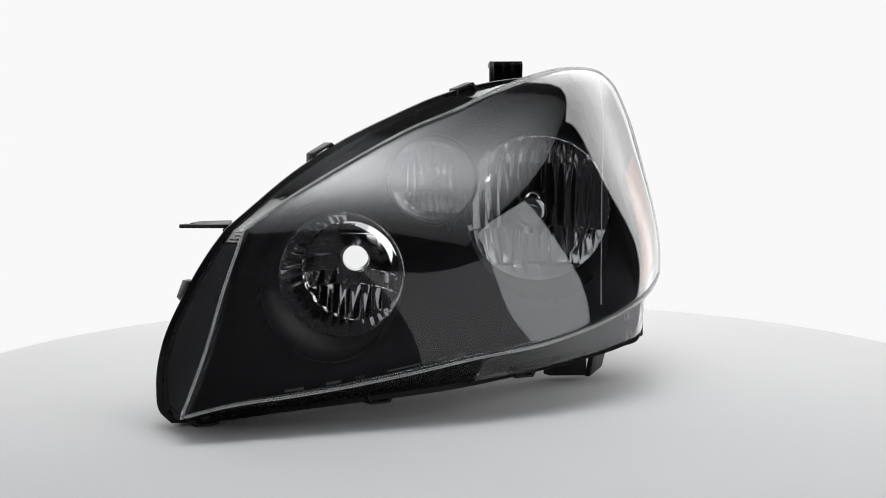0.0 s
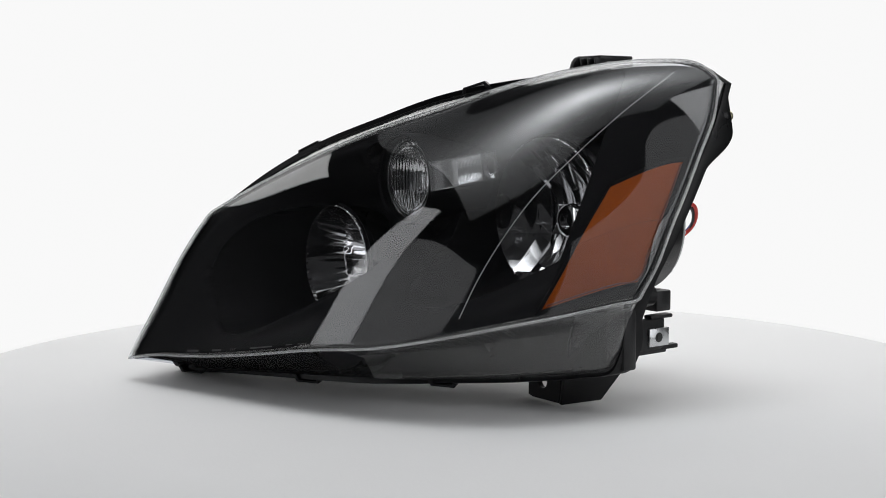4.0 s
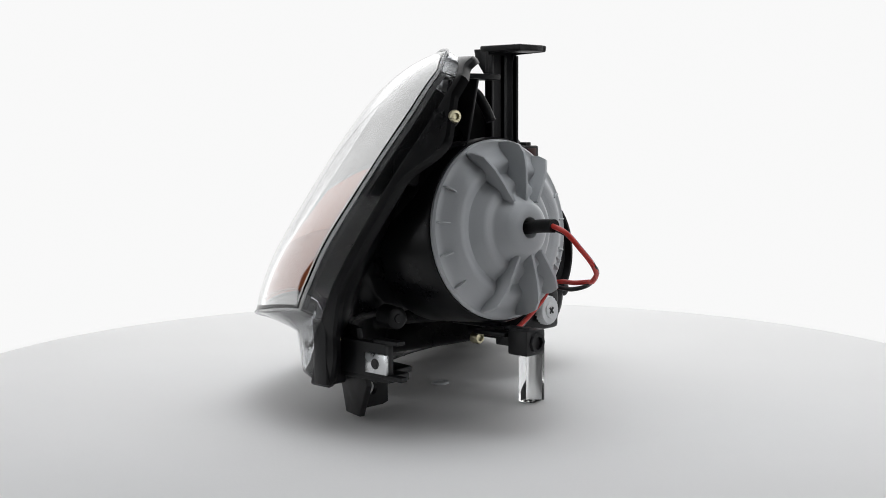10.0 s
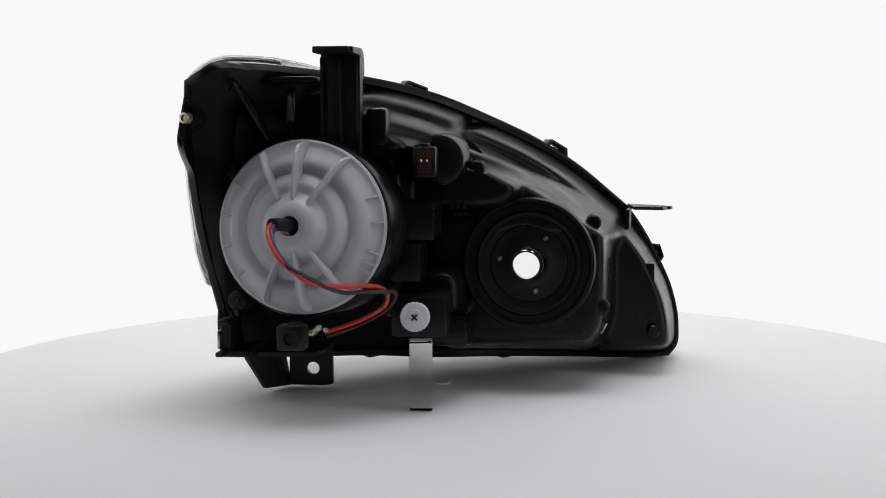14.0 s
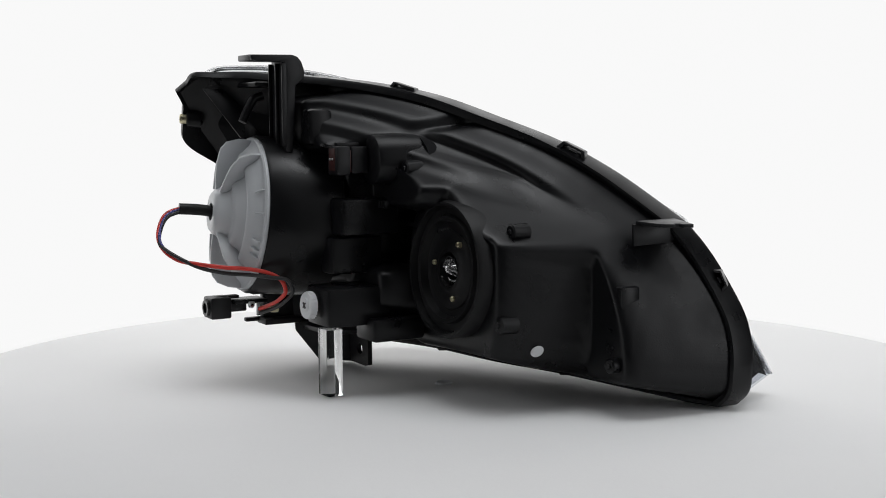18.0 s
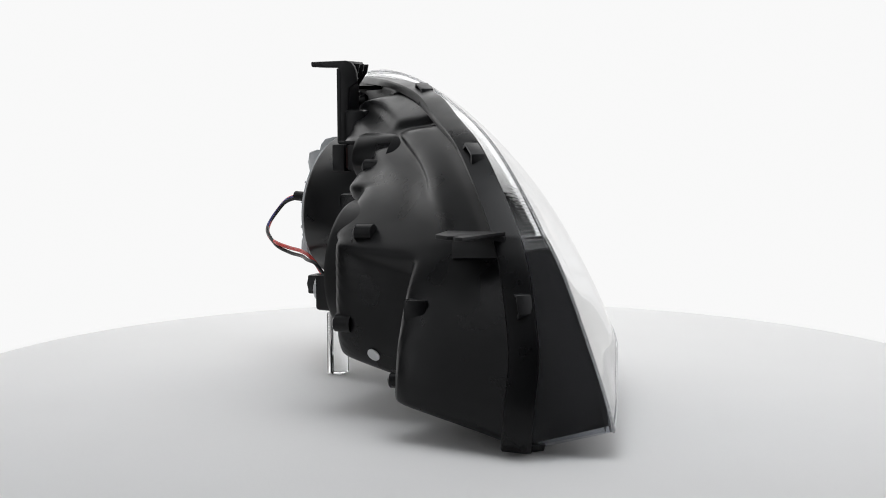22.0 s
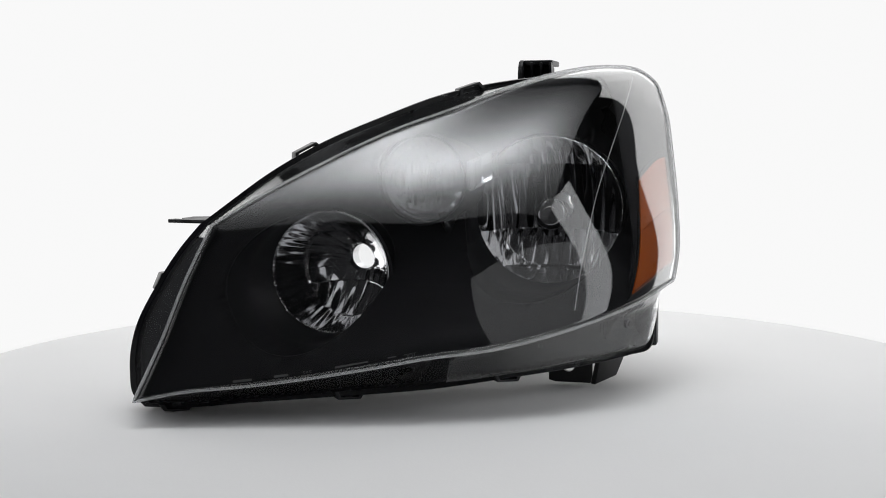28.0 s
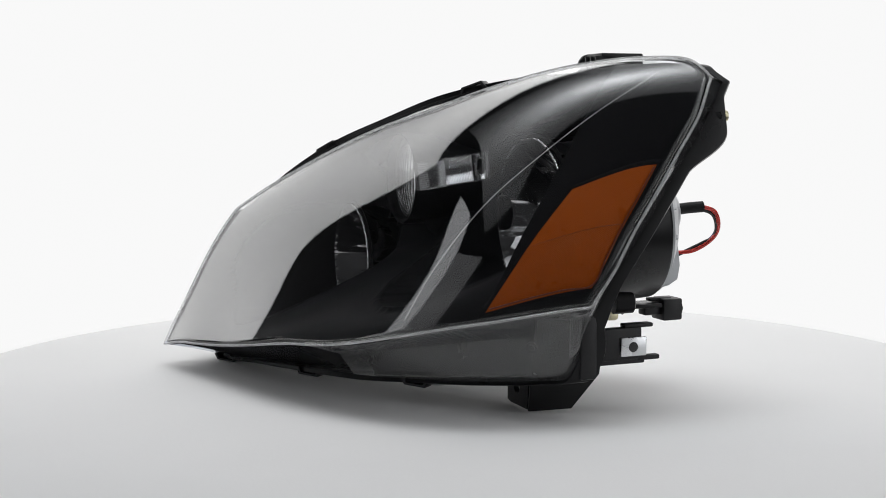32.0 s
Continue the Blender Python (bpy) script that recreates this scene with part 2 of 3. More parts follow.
# ---- the studio ----
def studio():
    w, h = 3.2, 3.4
    for name, lo, hi in (("floor", (-w, -w, -0.95), (w, w, -0.9)), ("ceiling", (-w, -w, h), (w, w, h + 0.05)),
                         ("wall_north", (-w, w, -0.9), (w, w + 0.05, h)), ("wall_south", (-w, -w - 0.05, -0.9), (w, -w, h)),
                         ("wall_east", (w, -w, -0.9), (w + 0.05, w, h)), ("wall_west", (-w - 0.05, -w, -0.9), (-w, w, h))):
        ob = box(name, [c / S for c in lo], [c / S for c in hi], DARK, None, bevel=0)
        tagged(ob, "dark painted studio " + name.split("_")[0], name.split("_")[0], kind="structure")
    # the sweep of self-glowing fabric, a curved wall round the far side, emission raised towards its ends
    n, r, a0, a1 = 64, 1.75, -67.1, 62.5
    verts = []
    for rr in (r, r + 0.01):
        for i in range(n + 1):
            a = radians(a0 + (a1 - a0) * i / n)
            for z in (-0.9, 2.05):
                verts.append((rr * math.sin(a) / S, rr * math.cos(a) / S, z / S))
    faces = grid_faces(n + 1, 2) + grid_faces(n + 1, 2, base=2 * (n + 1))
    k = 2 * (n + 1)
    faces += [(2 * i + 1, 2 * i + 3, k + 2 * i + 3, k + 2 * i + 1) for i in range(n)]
    tagged(raw("backdrop", verts, faces, BACKDROP_GLOW), "curved sweep of white studio fabric that glows by itself", "backdrop", kind="structure")
    # the fabric overhead glows by its own emission; no lamp stands above it
    ob = box("overhead_diffuser", (-1.0 / S, -0.75 / S, 0), (1.0 / S, 0.95 / S, 0.01), OVERHEAD, None, bevel=0)
    ob.location = (0.10, -0.14, 1.6)
    tagged(ob, "white overhead diffusion fabric that glows by itself, brightest near its middle", "diffuser", kind="structure")


studio()


def turntable():
    thing = new("turntable")
    tagged(thing, "round white turntable with a smooth laminate top", "turntable")
    turned("top", [(0.0005, 0.0), (0.4325, 0.0), (0.4346, -0.0015), (0.4346, -0.018), (0.4325, -0.0195), (0.0005, -0.0195)], (0, 0, -0.0008), (0, 0, 1), TABLE, thing, seg=160)
    turned("plinth", [(0.0005, 0.0), (0.3, 0.0), (0.3, -0.12), (0.0005, -0.12)], (0, 0, -0.021), (0, 0, 1), TABLE, thing, seg=64)
    return thing


def axle_screw():
    thing = new("axle_screw")
    tagged(thing, "small pale screw cap set in the turntable top", "screw")
    turned("head", [(0.0004, 0.0004), (0.0050, 0.0004), (0.0056, 0.0010), (0.0066, 0.0010), (0.007, 0.0004), (0.007, -0.0008), (0.0004, -0.0008)], (-0.0005, -0.002, -0.0002), (0, 0, 1), WHITE, thing, seg=24)
    return thing


def acrylic_block():
    thing = new("acrylic_block")
    tagged(thing, "clear acrylic block propping up the headlamp", "support")
    m = Matrix.Translation((0.0035, 0.0955, 0)) @ Matrix.Rotation(radians(4), 4, "Z")
    box("block", (-0.0082, -0.0062, 0.0002), (0.0082, 0.0062, 0.0515), ACRYLIC, thing, bevel=0.0007, m=m)
    return thing


# ---- the headlamp ----
# edges of the clear front face
LEFT = [(-.168, -.193, .0183), (-.156, -.176, .055), (-.145, -.156, .098), (-.1335, -.135, .136)]
TOPE = [(-.1335, -.135, .136), (-.107, -.116, .155), (-.078, -.094, .173), (-.05, -.07, .189), (-.02, -.045, .205), (.015, -.015, .220), (.0474, .0242, .2348), (.086, .0691, .2488), (.1193, .1119, .254), (.141, .1401, .2493), (.1559, .1452, .2393)]
RIGHT = [(.180, .0375, .0832), (.1815, .0535, .105), (.179, .071, .131), (.176, .089, .157), (.1717, .108, .184), (.1654, .130, .2119), (.1559, .1452, .2393)]
BOT = [(-.168, -.193, .0183), (-.138, -.185, .024), (-.10, -.173, .027), (-.06, -.160, .031), (-.019, -.148, .037), (.024, -.133, .044), (.075, -.1165, .053), (.122, -.0775, .062), (.153, -.033, .0705), (.180, .0375, .0832)]
# edges of the housing's rim
RLEFT = [(-.184, -.140, .0035), (-.191, -.143, .012), (-.1925, -.145, .03), (-.187, -.146, .06), (-.173, -.138, .092), (-.157, -.127, .12), (-.147, -.119, .134)]
RTOP = [(-.147, -.119, .134), (-.131, -.107, .148), (-.105, -.086, .17), (-.075, -.062, .19), (-.038, -.029, .209), (0, .003, .226), (.04, .042, .237), (.08, .083, .243), (.115, .122, .246), (.138, .150, .244), (.151, .160, .234)]
RRIGHT = [(.163, .042, .066), (.167, .062, .098), (.167, .083, .127), (.165, .102, .153), (.162, .1205, .178), (.158, .1385, .201), (.154, .152, .221), (.151, .160, .234)]
RBOT = [(-.184, -.140, .0035), (-.165, -.136, .003), (-.11, -.118, .006), (-.047, -.097, .010), (.01, -.072, .013), (.061, -.046, .018), (.11, -.010, .022), (.145, .018, .027), (.160, .032, .031), (.163, .039, .045), (.163, .042, .066)]


def loop_of(bottom, top, left, right, nu, nv):
    b, t, l, r = spline(bottom, nu), spline(top, nu), spline(left, nv), spline(right, nv)
    return np.concatenate([b[:-1], r[:-1], t[::-1][:-1], l[::-1][:-1]])


# the front face is one smooth swelling over a slanting plane: Chebyshev terms of its height
FACE_O, FACE_A, FACE_B, FACE_N = (np.array(q) for q in ((0.03000, -0.03000, 0.14000), (0.82137, 0.57040, -0.00000), (-0.27395, 0.39449, 0.87711), (0.50030, -0.72043, 0.48029)))
FACE_A0, FACE_AW, FACE_B0, FACE_BW = -0.02613, 0.22947, 0.00548, 0.12899
SWELL = (
    (0.00041, -0.00048, -0.00557, 0.00278, 0.00268, 0.00042),
    (0.01052, 0.00039, -0.00523, -0.00559, -0.00232, -0.00210),
    (-0.02732, 0.01021, 0.00099, -0.00615, 0.00003, -0.00137),
    (-0.00554, -0.00023, 0.01161, 0.00136, 0.00504, 0.00013),
    (0.00506, -0.00494, 0.00771, -0.00424, 0.00254, -0.00016),
    (0.00181, -0.01193, 0.00397, -0.00445, 0.00157),
    (0.00240, -0.00860, 0.00090, -0.00371),
    (0.00471, 0.00092, 0.00489),
    (-0.00025, -0.00260),
)


def onto_face(p):
    """Slides points along the plane's normal on to the front face."""
    q = p - FACE_O
    a, b = (q @ FACE_A - FACE_A0) / FACE_AW, (q @ FACE_B - FACE_B0) / FACE_BW
    ta, tb = [np.ones_like(a), a], [np.ones_like(b), b]
    for k in range(7):
        ta.append(2 * a * ta[-1] - ta[-2])
        tb.append(2 * b * tb[-1] - tb[-2])
    h = sum(w * ta[i] * tb[j] for i, row in enumerate(SWELL) for j, w in enumerate(row))
    return p + (h - q @ FACE_N)[..., None] * FACE_N


def front_face(nu, nv):
    s, u, v = coons(BOT, TOPE, LEFT, RIGHT, nu, nv)
    return onto_face(s), u, v


LAMPS = {"high": ((-.0755, .0925), .0480), "low": ((.079, .136), .0600), "signal": ((-.0065, .163), .0335)}


def headlight():
    lamp = new("headlight")
    tagged(lamp, "black car headlamp with clear lens and amber side reflector", "headlight")

    # clear front lens
    s, u, v = front_face(70, 44)
    ob = raw("lens", s.reshape(-1, 3), grid_faces(70, 44), LENS, lamp, "clear polycarbonate front lens", smooth=0)
    ob.data.shade_smooth()
    sol = ob.modifiers.new("thickness", "SOLIDIFY")
    sol.thickness, sol.offset = 0.0024 * S, -1
    ob.visible_shadow = False

    # side wall of the lens, fluted along the top and the left
    nb, ns = 420, 180
    e, r = onto_face(loop_of(BOT, TOPE, LEFT, RIGHT, nb, ns)), loop_of(RBOT, RTOP, RLEFT, RRIGHT, nb, ns)
    n = len(e)
    mid = (e + r) / 2
    centre = mid.mean(0)
    verts = []
    for i in range(n):
        out = np.array([mid[i][0] - centre[0], 0, mid[i][2] - centre[2]])
        out /= np.linalg.norm(out) + 1e-9
        deep = 0.00003 if i < nb * 0.55 else 0.00010 if i < nb * 0.8 else 0.00002 if i < nb + ns else 0.000008 if i < 2 * nb + ns - 60 else 0.00010 if i < n - 0.72 * ns else 0.00016
        ridge = deep * (1 if (i // 2) % 2 else -1)
        # under the right half a ledge runs back to an upright wall
        fold = float(smooth_step(nb * 0.35, nb * 0.62, i)) * (1 - float(smooth_step(nb, nb + 25, i)))
        knee = r[i] * np.array([1, 1, 0.28]) + e[i] * np.array([0, 0, 0.72])
        knee[:2] += (e[i] - r[i])[:2] * 0.40
        foot = r[i] + (e[i] - r[i]) * np.array([.30, .30, .14])
        for k, q in enumerate((0.0, 0.06, 0.12, 0.3, 0.44, 0.5, 0.56, 0.7, 0.88, 0.985)):
            flat_p = e[i] * (1 - q) + r[i] * q
            bent = np.array([np.interp(q, (0, .44, .88, 1), (e[i][c], knee[c], foot[c], r[i][c])) for c in range(3)])
            verts.append(flat_p * (1 - fold) + bent * fold + out * (ridge if 1 <= k <= 6 else 0.0))
    ob = raw("lens_skirt", verts, grid_faces(n, 10, True), FLUTED, lamp, "finely fluted clear side wall of the lens", smooth=50)
    # the upright wall under the right half is hazier
    ob.data.materials.append(HAZY)
    ob.data.materials.append(TEXTURED)
    for poly in ob.data.polygons:
        if nb * 0.5 < poly.index // 9 < nb + 12:
            poly.material_index = 1
        elif poly.index // 9 > n - ns + 14 or poly.index // 9 <= nb * 0.5:
            poly.material_index = 2
    sol = ob.modifiers.new("thickness", "SOLIDIFY")
    sol.thickness, sol.offset = 0.0018 * S, -1
    ob.visible_shadow = False
    tube("lens_edge", e[::4], 0.0010, BEAD, lamp, "frosted bead along the edge of the lens", n=len(e[::4]), seg=8, closed=True).visible_shadow = False

    # black return of the bezel behind the side wall, at the left and the lower left
    vs = []
    idx = [k % n for k in range(n - ns + 2, n + int(nb * 0.42), 4)]
    for i in idx:
        inward = centre - mid[i]
        inward[1] = 0
        inward /= np.linalg.norm(inward)
        for q in (0.06, 0.5, 0.97):
            vs.append(e[i] * (1 - q) + r[i] * q + inward * 0.0052)
    ob = raw("bezel_return", vs, grid_faces(len(idx), 3), MATT, lamp, "matt black side wall of the bezel")
    ob.modifiers.new("thickness", "SOLIDIFY").thickness = 0.0012 * S

    # black inner bezel with three round openings
    nu, nv = 200, 130
    s, u, v = front_face(nu, nv)
    uu, vv = np.broadcast_to(u[..., 0], (nu, nv)), np.broadcast_to(v[..., 0], (nu, nv))
    sink = smooth_step(0, 0.30, uu) * smooth_step(0, 0.45, vv) * smooth_step(0, 0.30, 1 - vv) * 0.090 * (1 - smooth_step(0.815, 0.835, uu))
    nrm = normals_of(s)
    b = s - nrm * 0.0055
    b[..., 1] += sink
    keep = np.ones((nu - 1, nv - 1), bool)
    x, z = b[..., 0], b[..., 2]
    for (cx, cz), rad in LAMPS.values():
        d = np.hypot(x - cx, z - cz)
        inside = d < rad
        near = np.abs(d - rad) < 0.0022
        f = np.where(near, rad / np.maximum(d, 1e-6), 1.0)
        x[...] = cx + (x - cx) * f
        z[...] = cz + (z - cz) * f
        d = np.hypot(x - cx, z - cz)
        m = (d[:-1, :-1] + d[1:, :-1] + d[:-1, 1:] + d[1:, 1:]) / 4
        keep &= m >= rad - 0.0004
    faces = [f for f in grid_faces(nu, nv) if keep[f[0] // nv, f[0] % nv]]
    ob = raw("bezel", b.reshape(-1, 3), faces, BEZEL, lamp, "gloss black inner bezel", smooth=50)

    # moulded line down the back of the front lens
    line = onto_face(np.array([(.1365, .1165, .2430), (.1325, .068, .2115), (.127, .026, .180), (.123, -.011, .151), (.120, -.036, .123), (.118, -.056, .097), (.1165, -.071, .072)]))
    tube("lens_line", line - FACE_N * (0.0030 if FACE_N[1] < 0 else -0.0030), .0003, MOULD_LINE, lamp, "thin bright line moulded down the lens", n=50, seg=6)

    # cups from the bezel's openings back to each lamp
    flat = b.reshape(-1, 3)

    def cup(name, key, y1):
        (cx, cz), rad = LAMPS[key]
        na, vs = 120, []
        for k in range(na):
            q = 2 * math.pi * k / na
            px, pz = cx + rad * math.cos(q), cz + rad * math.sin(q)
            d = np.hypot(flat[:, 0] - px, flat[:, 2] - pz)
            idx = np.argsort(d)[:6]
            y0 = min(float(np.average(flat[idx, 1], weights=1 / (d[idx] + 2e-4))), y1 - 0.001)
            for rr, yy in ((rad + 0.0008, y0 - 0.0006), (rad + 0.0002, y0 + 0.0004), (rad - 0.0004, (y0 + y1) / 2), (rad - 0.0012, y1), (rad + 0.0012, y1 + 0.001), (rad + 0.0020, y0 + 0.001)):
                vs.append((cx + rr * math.cos(q), yy, cz + rr * math.sin(q)))
        fs = []
        for k in range(na):
            a, c2 = k * 6, ((k + 1) % na) * 6
            fs += [(a + j, c2 + j, c2 + (j + 1) % 6, a + (j + 1) % 6) for j in range(6)]
        raw(name, vs, fs, BEZEL, lamp, "black cup round the lamp", smooth=40)

    cup("high_beam_cup", "high", -0.048)
    cup("low_beam_cup", "low", 0.045)
    turned("signal_cup", [(.0325, -.030), (.0345, -.031), (.0352, -.029), (.0358, .030), (.0325, .030)], (-.0065, 0, .163), (0, 1, 0), BEZEL, lamp, "black pod round the turn signal", seg=96, close=True)

    # faceted chrome reflectors: fluted panels, split by ledges
    def dish(name, cx, cz, rad, y_open, depth, hx, hz, hole, pitch, bow, label, mat=CHROME, bowl=None):
        n = 220
        g = np.linspace(-rad, rad, n)
        px, pz = np.meshgrid(g, g, indexing="ij")
        d = np.hypot(px, pz)
        f = np.where(np.abs(d - rad) < rad * 0.011, rad / np.maximum(d, 1e-6), 1.0)
        px, pz = px * f, pz * f
        d = np.hypot(px, pz)
        hd = np.hypot(px + cx - hx, pz + cz - hz)
        f = np.where(np.abs(hd - hole) < rad * 0.011, hole / np.maximum(hd, 1e-6), 1.0)
        px, pz = (px + cx - hx) * f + hx - cx, (pz + cz - hz) * f + hz - cz
        hd = np.hypot(px + cx - hx, pz + cz - hz)
        q = np.clip(d / rad, 0, 1)
        zone = np.where(pz > 0.62 * rad, 1, np.where(pz < -0.30 * rad, -1, 0))
        phase = (px / pitch + 0.37 * zone) % 1.0
        flute = bow * (1 - (2 * phase - 1) ** 2) * np.where(zone == 0, 0.55, 1.0)
        ledge = np.where(zone == 1, 0.0045, np.where(zone == -1, 0.0035, 0.0)) * np.where(pz < -0.78 * rad, -0.6, 1.0)
        rimfade = np.clip((1 - q) * 5, 0, 1)
        if bowl:
            # an inner bowl stands off centre; the crescent left outside it is ribbed all round
            bx, bz, br, drop = bowl
            bd = np.hypot(px - bx, pz - bz)
            ang = np.arctan2(pz - bz, px - bx)
            inner = smooth_step(0.0, 0.0022, br - bd)
            ribs = 0.0003 * np.sin(ang * 38) + 0.0002 * np.sin(ang * 23 + 1)
            calm = np.where(pz < -0.05 * rad, 1.0, 0.12)
            flute = flute * calm * inner + ribs * (1 - inner)
            ledge = ledge * 0.3 * inner - drop * inner * np.clip(1.25 - 0.9 * (bd / br) ** 2, 0.2, 1.25)
        y = y_open + depth * (1 - q ** 1.9) - (flute + ledge) * rimfade
        inside = (d[:-1, :-1] <= rad * 1.001) & (d[1:, 1:] <= rad * 1.001) & (d[1:, :-1] <= rad * 1.001) & (d[:-1, 1:] <= rad * 1.001)
        hm = (hd[:-1, :-1] + hd[1:, 1:] + hd[1:, :-1] + hd[:-1, 1:]) / 4
        faces = [w for w in grid_faces(n, n) if inside[w[0] // n, w[0] % n] and hm[w[0] // n, w[0] % n] > hole]
        verts = np.stack([cx + px, y, cz + pz], -1).reshape(-1, 3)
        ob = raw(name, verts, faces, mat, lamp, label, smooth=16)
        sol = ob.modifiers.new("thickness", "SOLIDIFY")
        sol.thickness, sol.offset = 0.0012 * S, 1
        return ob

    dish("high_beam_reflector", -.0755, .0925, .0477, -0.05, 0.062, -.0690, .0985, .0122, .0090, .0013, "faceted chrome high beam reflector", bowl=(.0062, .0015, .0400, .007))
    dish("low_beam_reflector", .079, .136, .0588, 0.04, 0.060, .081, .137, .010, .0105, .0015, "faceted chrome low beam reflector")
    dish("signal_reflector", -.0065, .163, .0325, -0.018, 0.026, -.0065, .166, .004, .0050, .0011, "metallised turn signal reflector")

    # bulb tube behind the high beam: an open hole right through
    turned("bulb_hole", [(.0102, -0.002), (.0102, .0125), (.0114, .0125), (.0124, .006), (.0135, .006), (.0135, -0.002)], (-.0690, .0195, .0985), (0, 1, 0), CHROME, lamp, "open bulb hole", close=True)

    # bulb shield of the low beam
    shield = turned("bulb_shield", [(.0004, .001), (.006, .001), (.0062, -.0025), (.009, -.003), (.0125, -.001), (.0135, .003), (.013, .010), (.011, .016), (.0004, .018)], (.076, .066, .131), (0, 1, 0), CHROME, lamp, "round chrome bulb shield")
    box("shield_mark", (.0725, .0672, .1290), (.0795, .0684, .1330), BEZEL, shield, "dark square recess", bevel=0.0004)
    solid_rod("bulb_stem", (.077, .082, .131), (0.05, 1, 0.05), .006, .035, BRACKET, lamp)

    # turn signal: a ribbed clear disc
    vs = []
    na, nr = 160, 40
    for i in range(nr):
        q = i / (nr - 1)
        for k in range(na):
            a = 2 * math.pi * k / na
            px, pz = .0318 * q * math.cos(a), .0318 * q * math.sin(a)
            rib = 0.00012 * math.sin(px * 1350) if q < 0.74 else 0.0003 * math.sin(q * 75)
            vs.append((-.0065 + px, -0.0235 - 0.005 * (1 - q * q) + rib, .163 + pz))
    ob = raw("signal_lens", vs, grid_faces(nr, na)[:] + [(i * na + na - 1, (i + 1) * na + na - 1, (i + 1) * na, i * na) for i in range(nr - 1)], LENS, lamp, "ribbed clear turn signal lens", smooth=60)
    sol = ob.modifiers.new("thickness", "SOLIDIFY")
    sol.thickness, sol.offset = 0.002 * S, -1
    ob.visible_shadow = False

    # side marker let into the wall between the turn signal and the low beam: two ribbed fields and a clear end in a frame
    m0, mu, mv = Vector((.0308, -.0310, .1550)), Vector((.0090, .0560, .0085)), Vector((-.0008, -.0018, .0218))
    mn = mu.cross(mv).normalized()

    def field(name, p0, p1, nu, nv, along, deep, mat, label):
        vs = []
        for i in range(nu):
            for j in range(nv):
                p = m0 + mu * (p0 + (p1 - p0) * i / (nu - 1)) + mv * (.05 + .90 * j / (nv - 1))
                vs.append(p + mn * deep * (1 if (i if along else j) % 2 else -1))
        ob = raw(name, vs, grid_faces(nu, nv), mat, marker, label, smooth=20)
        sol = ob.modifiers.new("thickness", "SOLIDIFY")
        sol.thickness, sol.offset = 0.0014 * S, -1
        ob.visible_shadow = False
        return ob

    loop4 = [m0, m0 + mu, m0 + mu + mv, m0 + mv]
    vs = []
    for k in range(4):
        a, c = loop4[k], sum(loop4, Vector()) / 4
        inn = a + (c - a).normalized() * .0026
        vs += [a - mn * .001, a + mn * .0016, inn + mn * .0016, inn - mn * .001]
    fs = [(4 * k + q, 4 * ((k + 1) % 4) + q, 4 * ((k + 1) % 4) + (q + 1) % 4, 4 * k + (q + 1) % 4) for k in range(4) for q in range(4)]
    marker = raw("side_marker", vs, fs, HAZY, lamp, "clear side marker frame with ribbed fields", smooth=20)
    marker.visible_shadow = False
    field("ribbed_field", .04, .40, 2, 26, False, .0006, RIBBED, "clear field with level ribs")
    field("ribbed_field", .42, .78, 34, 2, True, .0006, RIBBED, "clear field with upright ribs")
    field("clear_end", .80, .97, 2, 2, True, 0.0, LENS, "plain clear end")

    # amber reflector with a dark border, just behind the lens
    fs_, fu, fv = front_face(161, 121)
    fn = normals_of(fs_)
    corners = ((.836, .035), (.984, .080), (.978, .585), (.874, .462))

    def on_face(p, q, depth):
        (u0, v0), (u1, v1), (u2, v2), (u3, v3) = corners
        uq = (u0 * (1 - p) + u1 * p) * (1 - q) + (u3 * (1 - p) + u2 * p) * q
        vq = (v0 * (1 - p) + v1 * p) * (1 - q) + (v3 * (1 - p) + v2 * p) * q
        fi, fj = min(max(uq, 0), 0.999) * 160, min(max(vq, 0), 0.999) * 120
        i0, j0 = int(fi), int(fj)
        a, c2 = fi - i0, fj - j0

        def mix(g):
            return (g[i0, j0] * (1 - a) + g[i0 + 1, j0] * a) * (1 - c2) + (g[i0, j0 + 1] * (1 - a) + g[i0 + 1, j0 + 1] * a) * c2

        return mix(fs_) - mix(fn) * depth

    def patch(p0, p1, q0, q1, depth, n, m, ribs=0.0):
        return [on_face(p0 + (p1 - p0) * i / (n - 1), q0 + (q1 - q0) * j / (m - 1), depth + ribs * ((i + j) % 2)) for i in range(n) for j in range(m)]

    ob = raw("amber_border", patch(-0.05, 1.04, -0.03, 1.05, 0.0046, 30, 30), grid_faces(30, 30), BEZEL, lamp, "black border round the amber reflector")
    ob.modifiers.new("thickness", "SOLIDIFY").thickness = 0.001 * S
    amber = raw("amber_reflector", patch(0.0, 1.0, 0.0, 0.505, 0.0036, 56, 40, 0.00026), grid_faces(56, 40), AMBER, lamp, "amber prismatic side reflector", smooth=0)
    amber.modifiers.new("thickness", "SOLIDIFY").thickness = 0.001 * S
    ob = raw("upper_field", patch(0.0, 1.0, 0.51, 1.0, 0.0038, 56, 40, 0.00010), grid_faces(56, 40), AMBER, amber, smooth=0)
    ob.modifiers.new("thickness", "SOLIDIFY").thickness = 0.001 * S
    rim_pts = [on_face(p, q, 0.0030) for p, q in ((.02, .02), (.25, .02), (.5, .02), (.75, .02), (.98, .02), (.98, .25), (.98, .5), (.98, .75), (.98, .98))]
    tube("amber_groove", rim_pts, 0.0006, AMBER_EDGE, lamp, "dark groove along the amber edge", n=60, seg=6)

    # ---- housing ----
    nu, nv = 190, 130
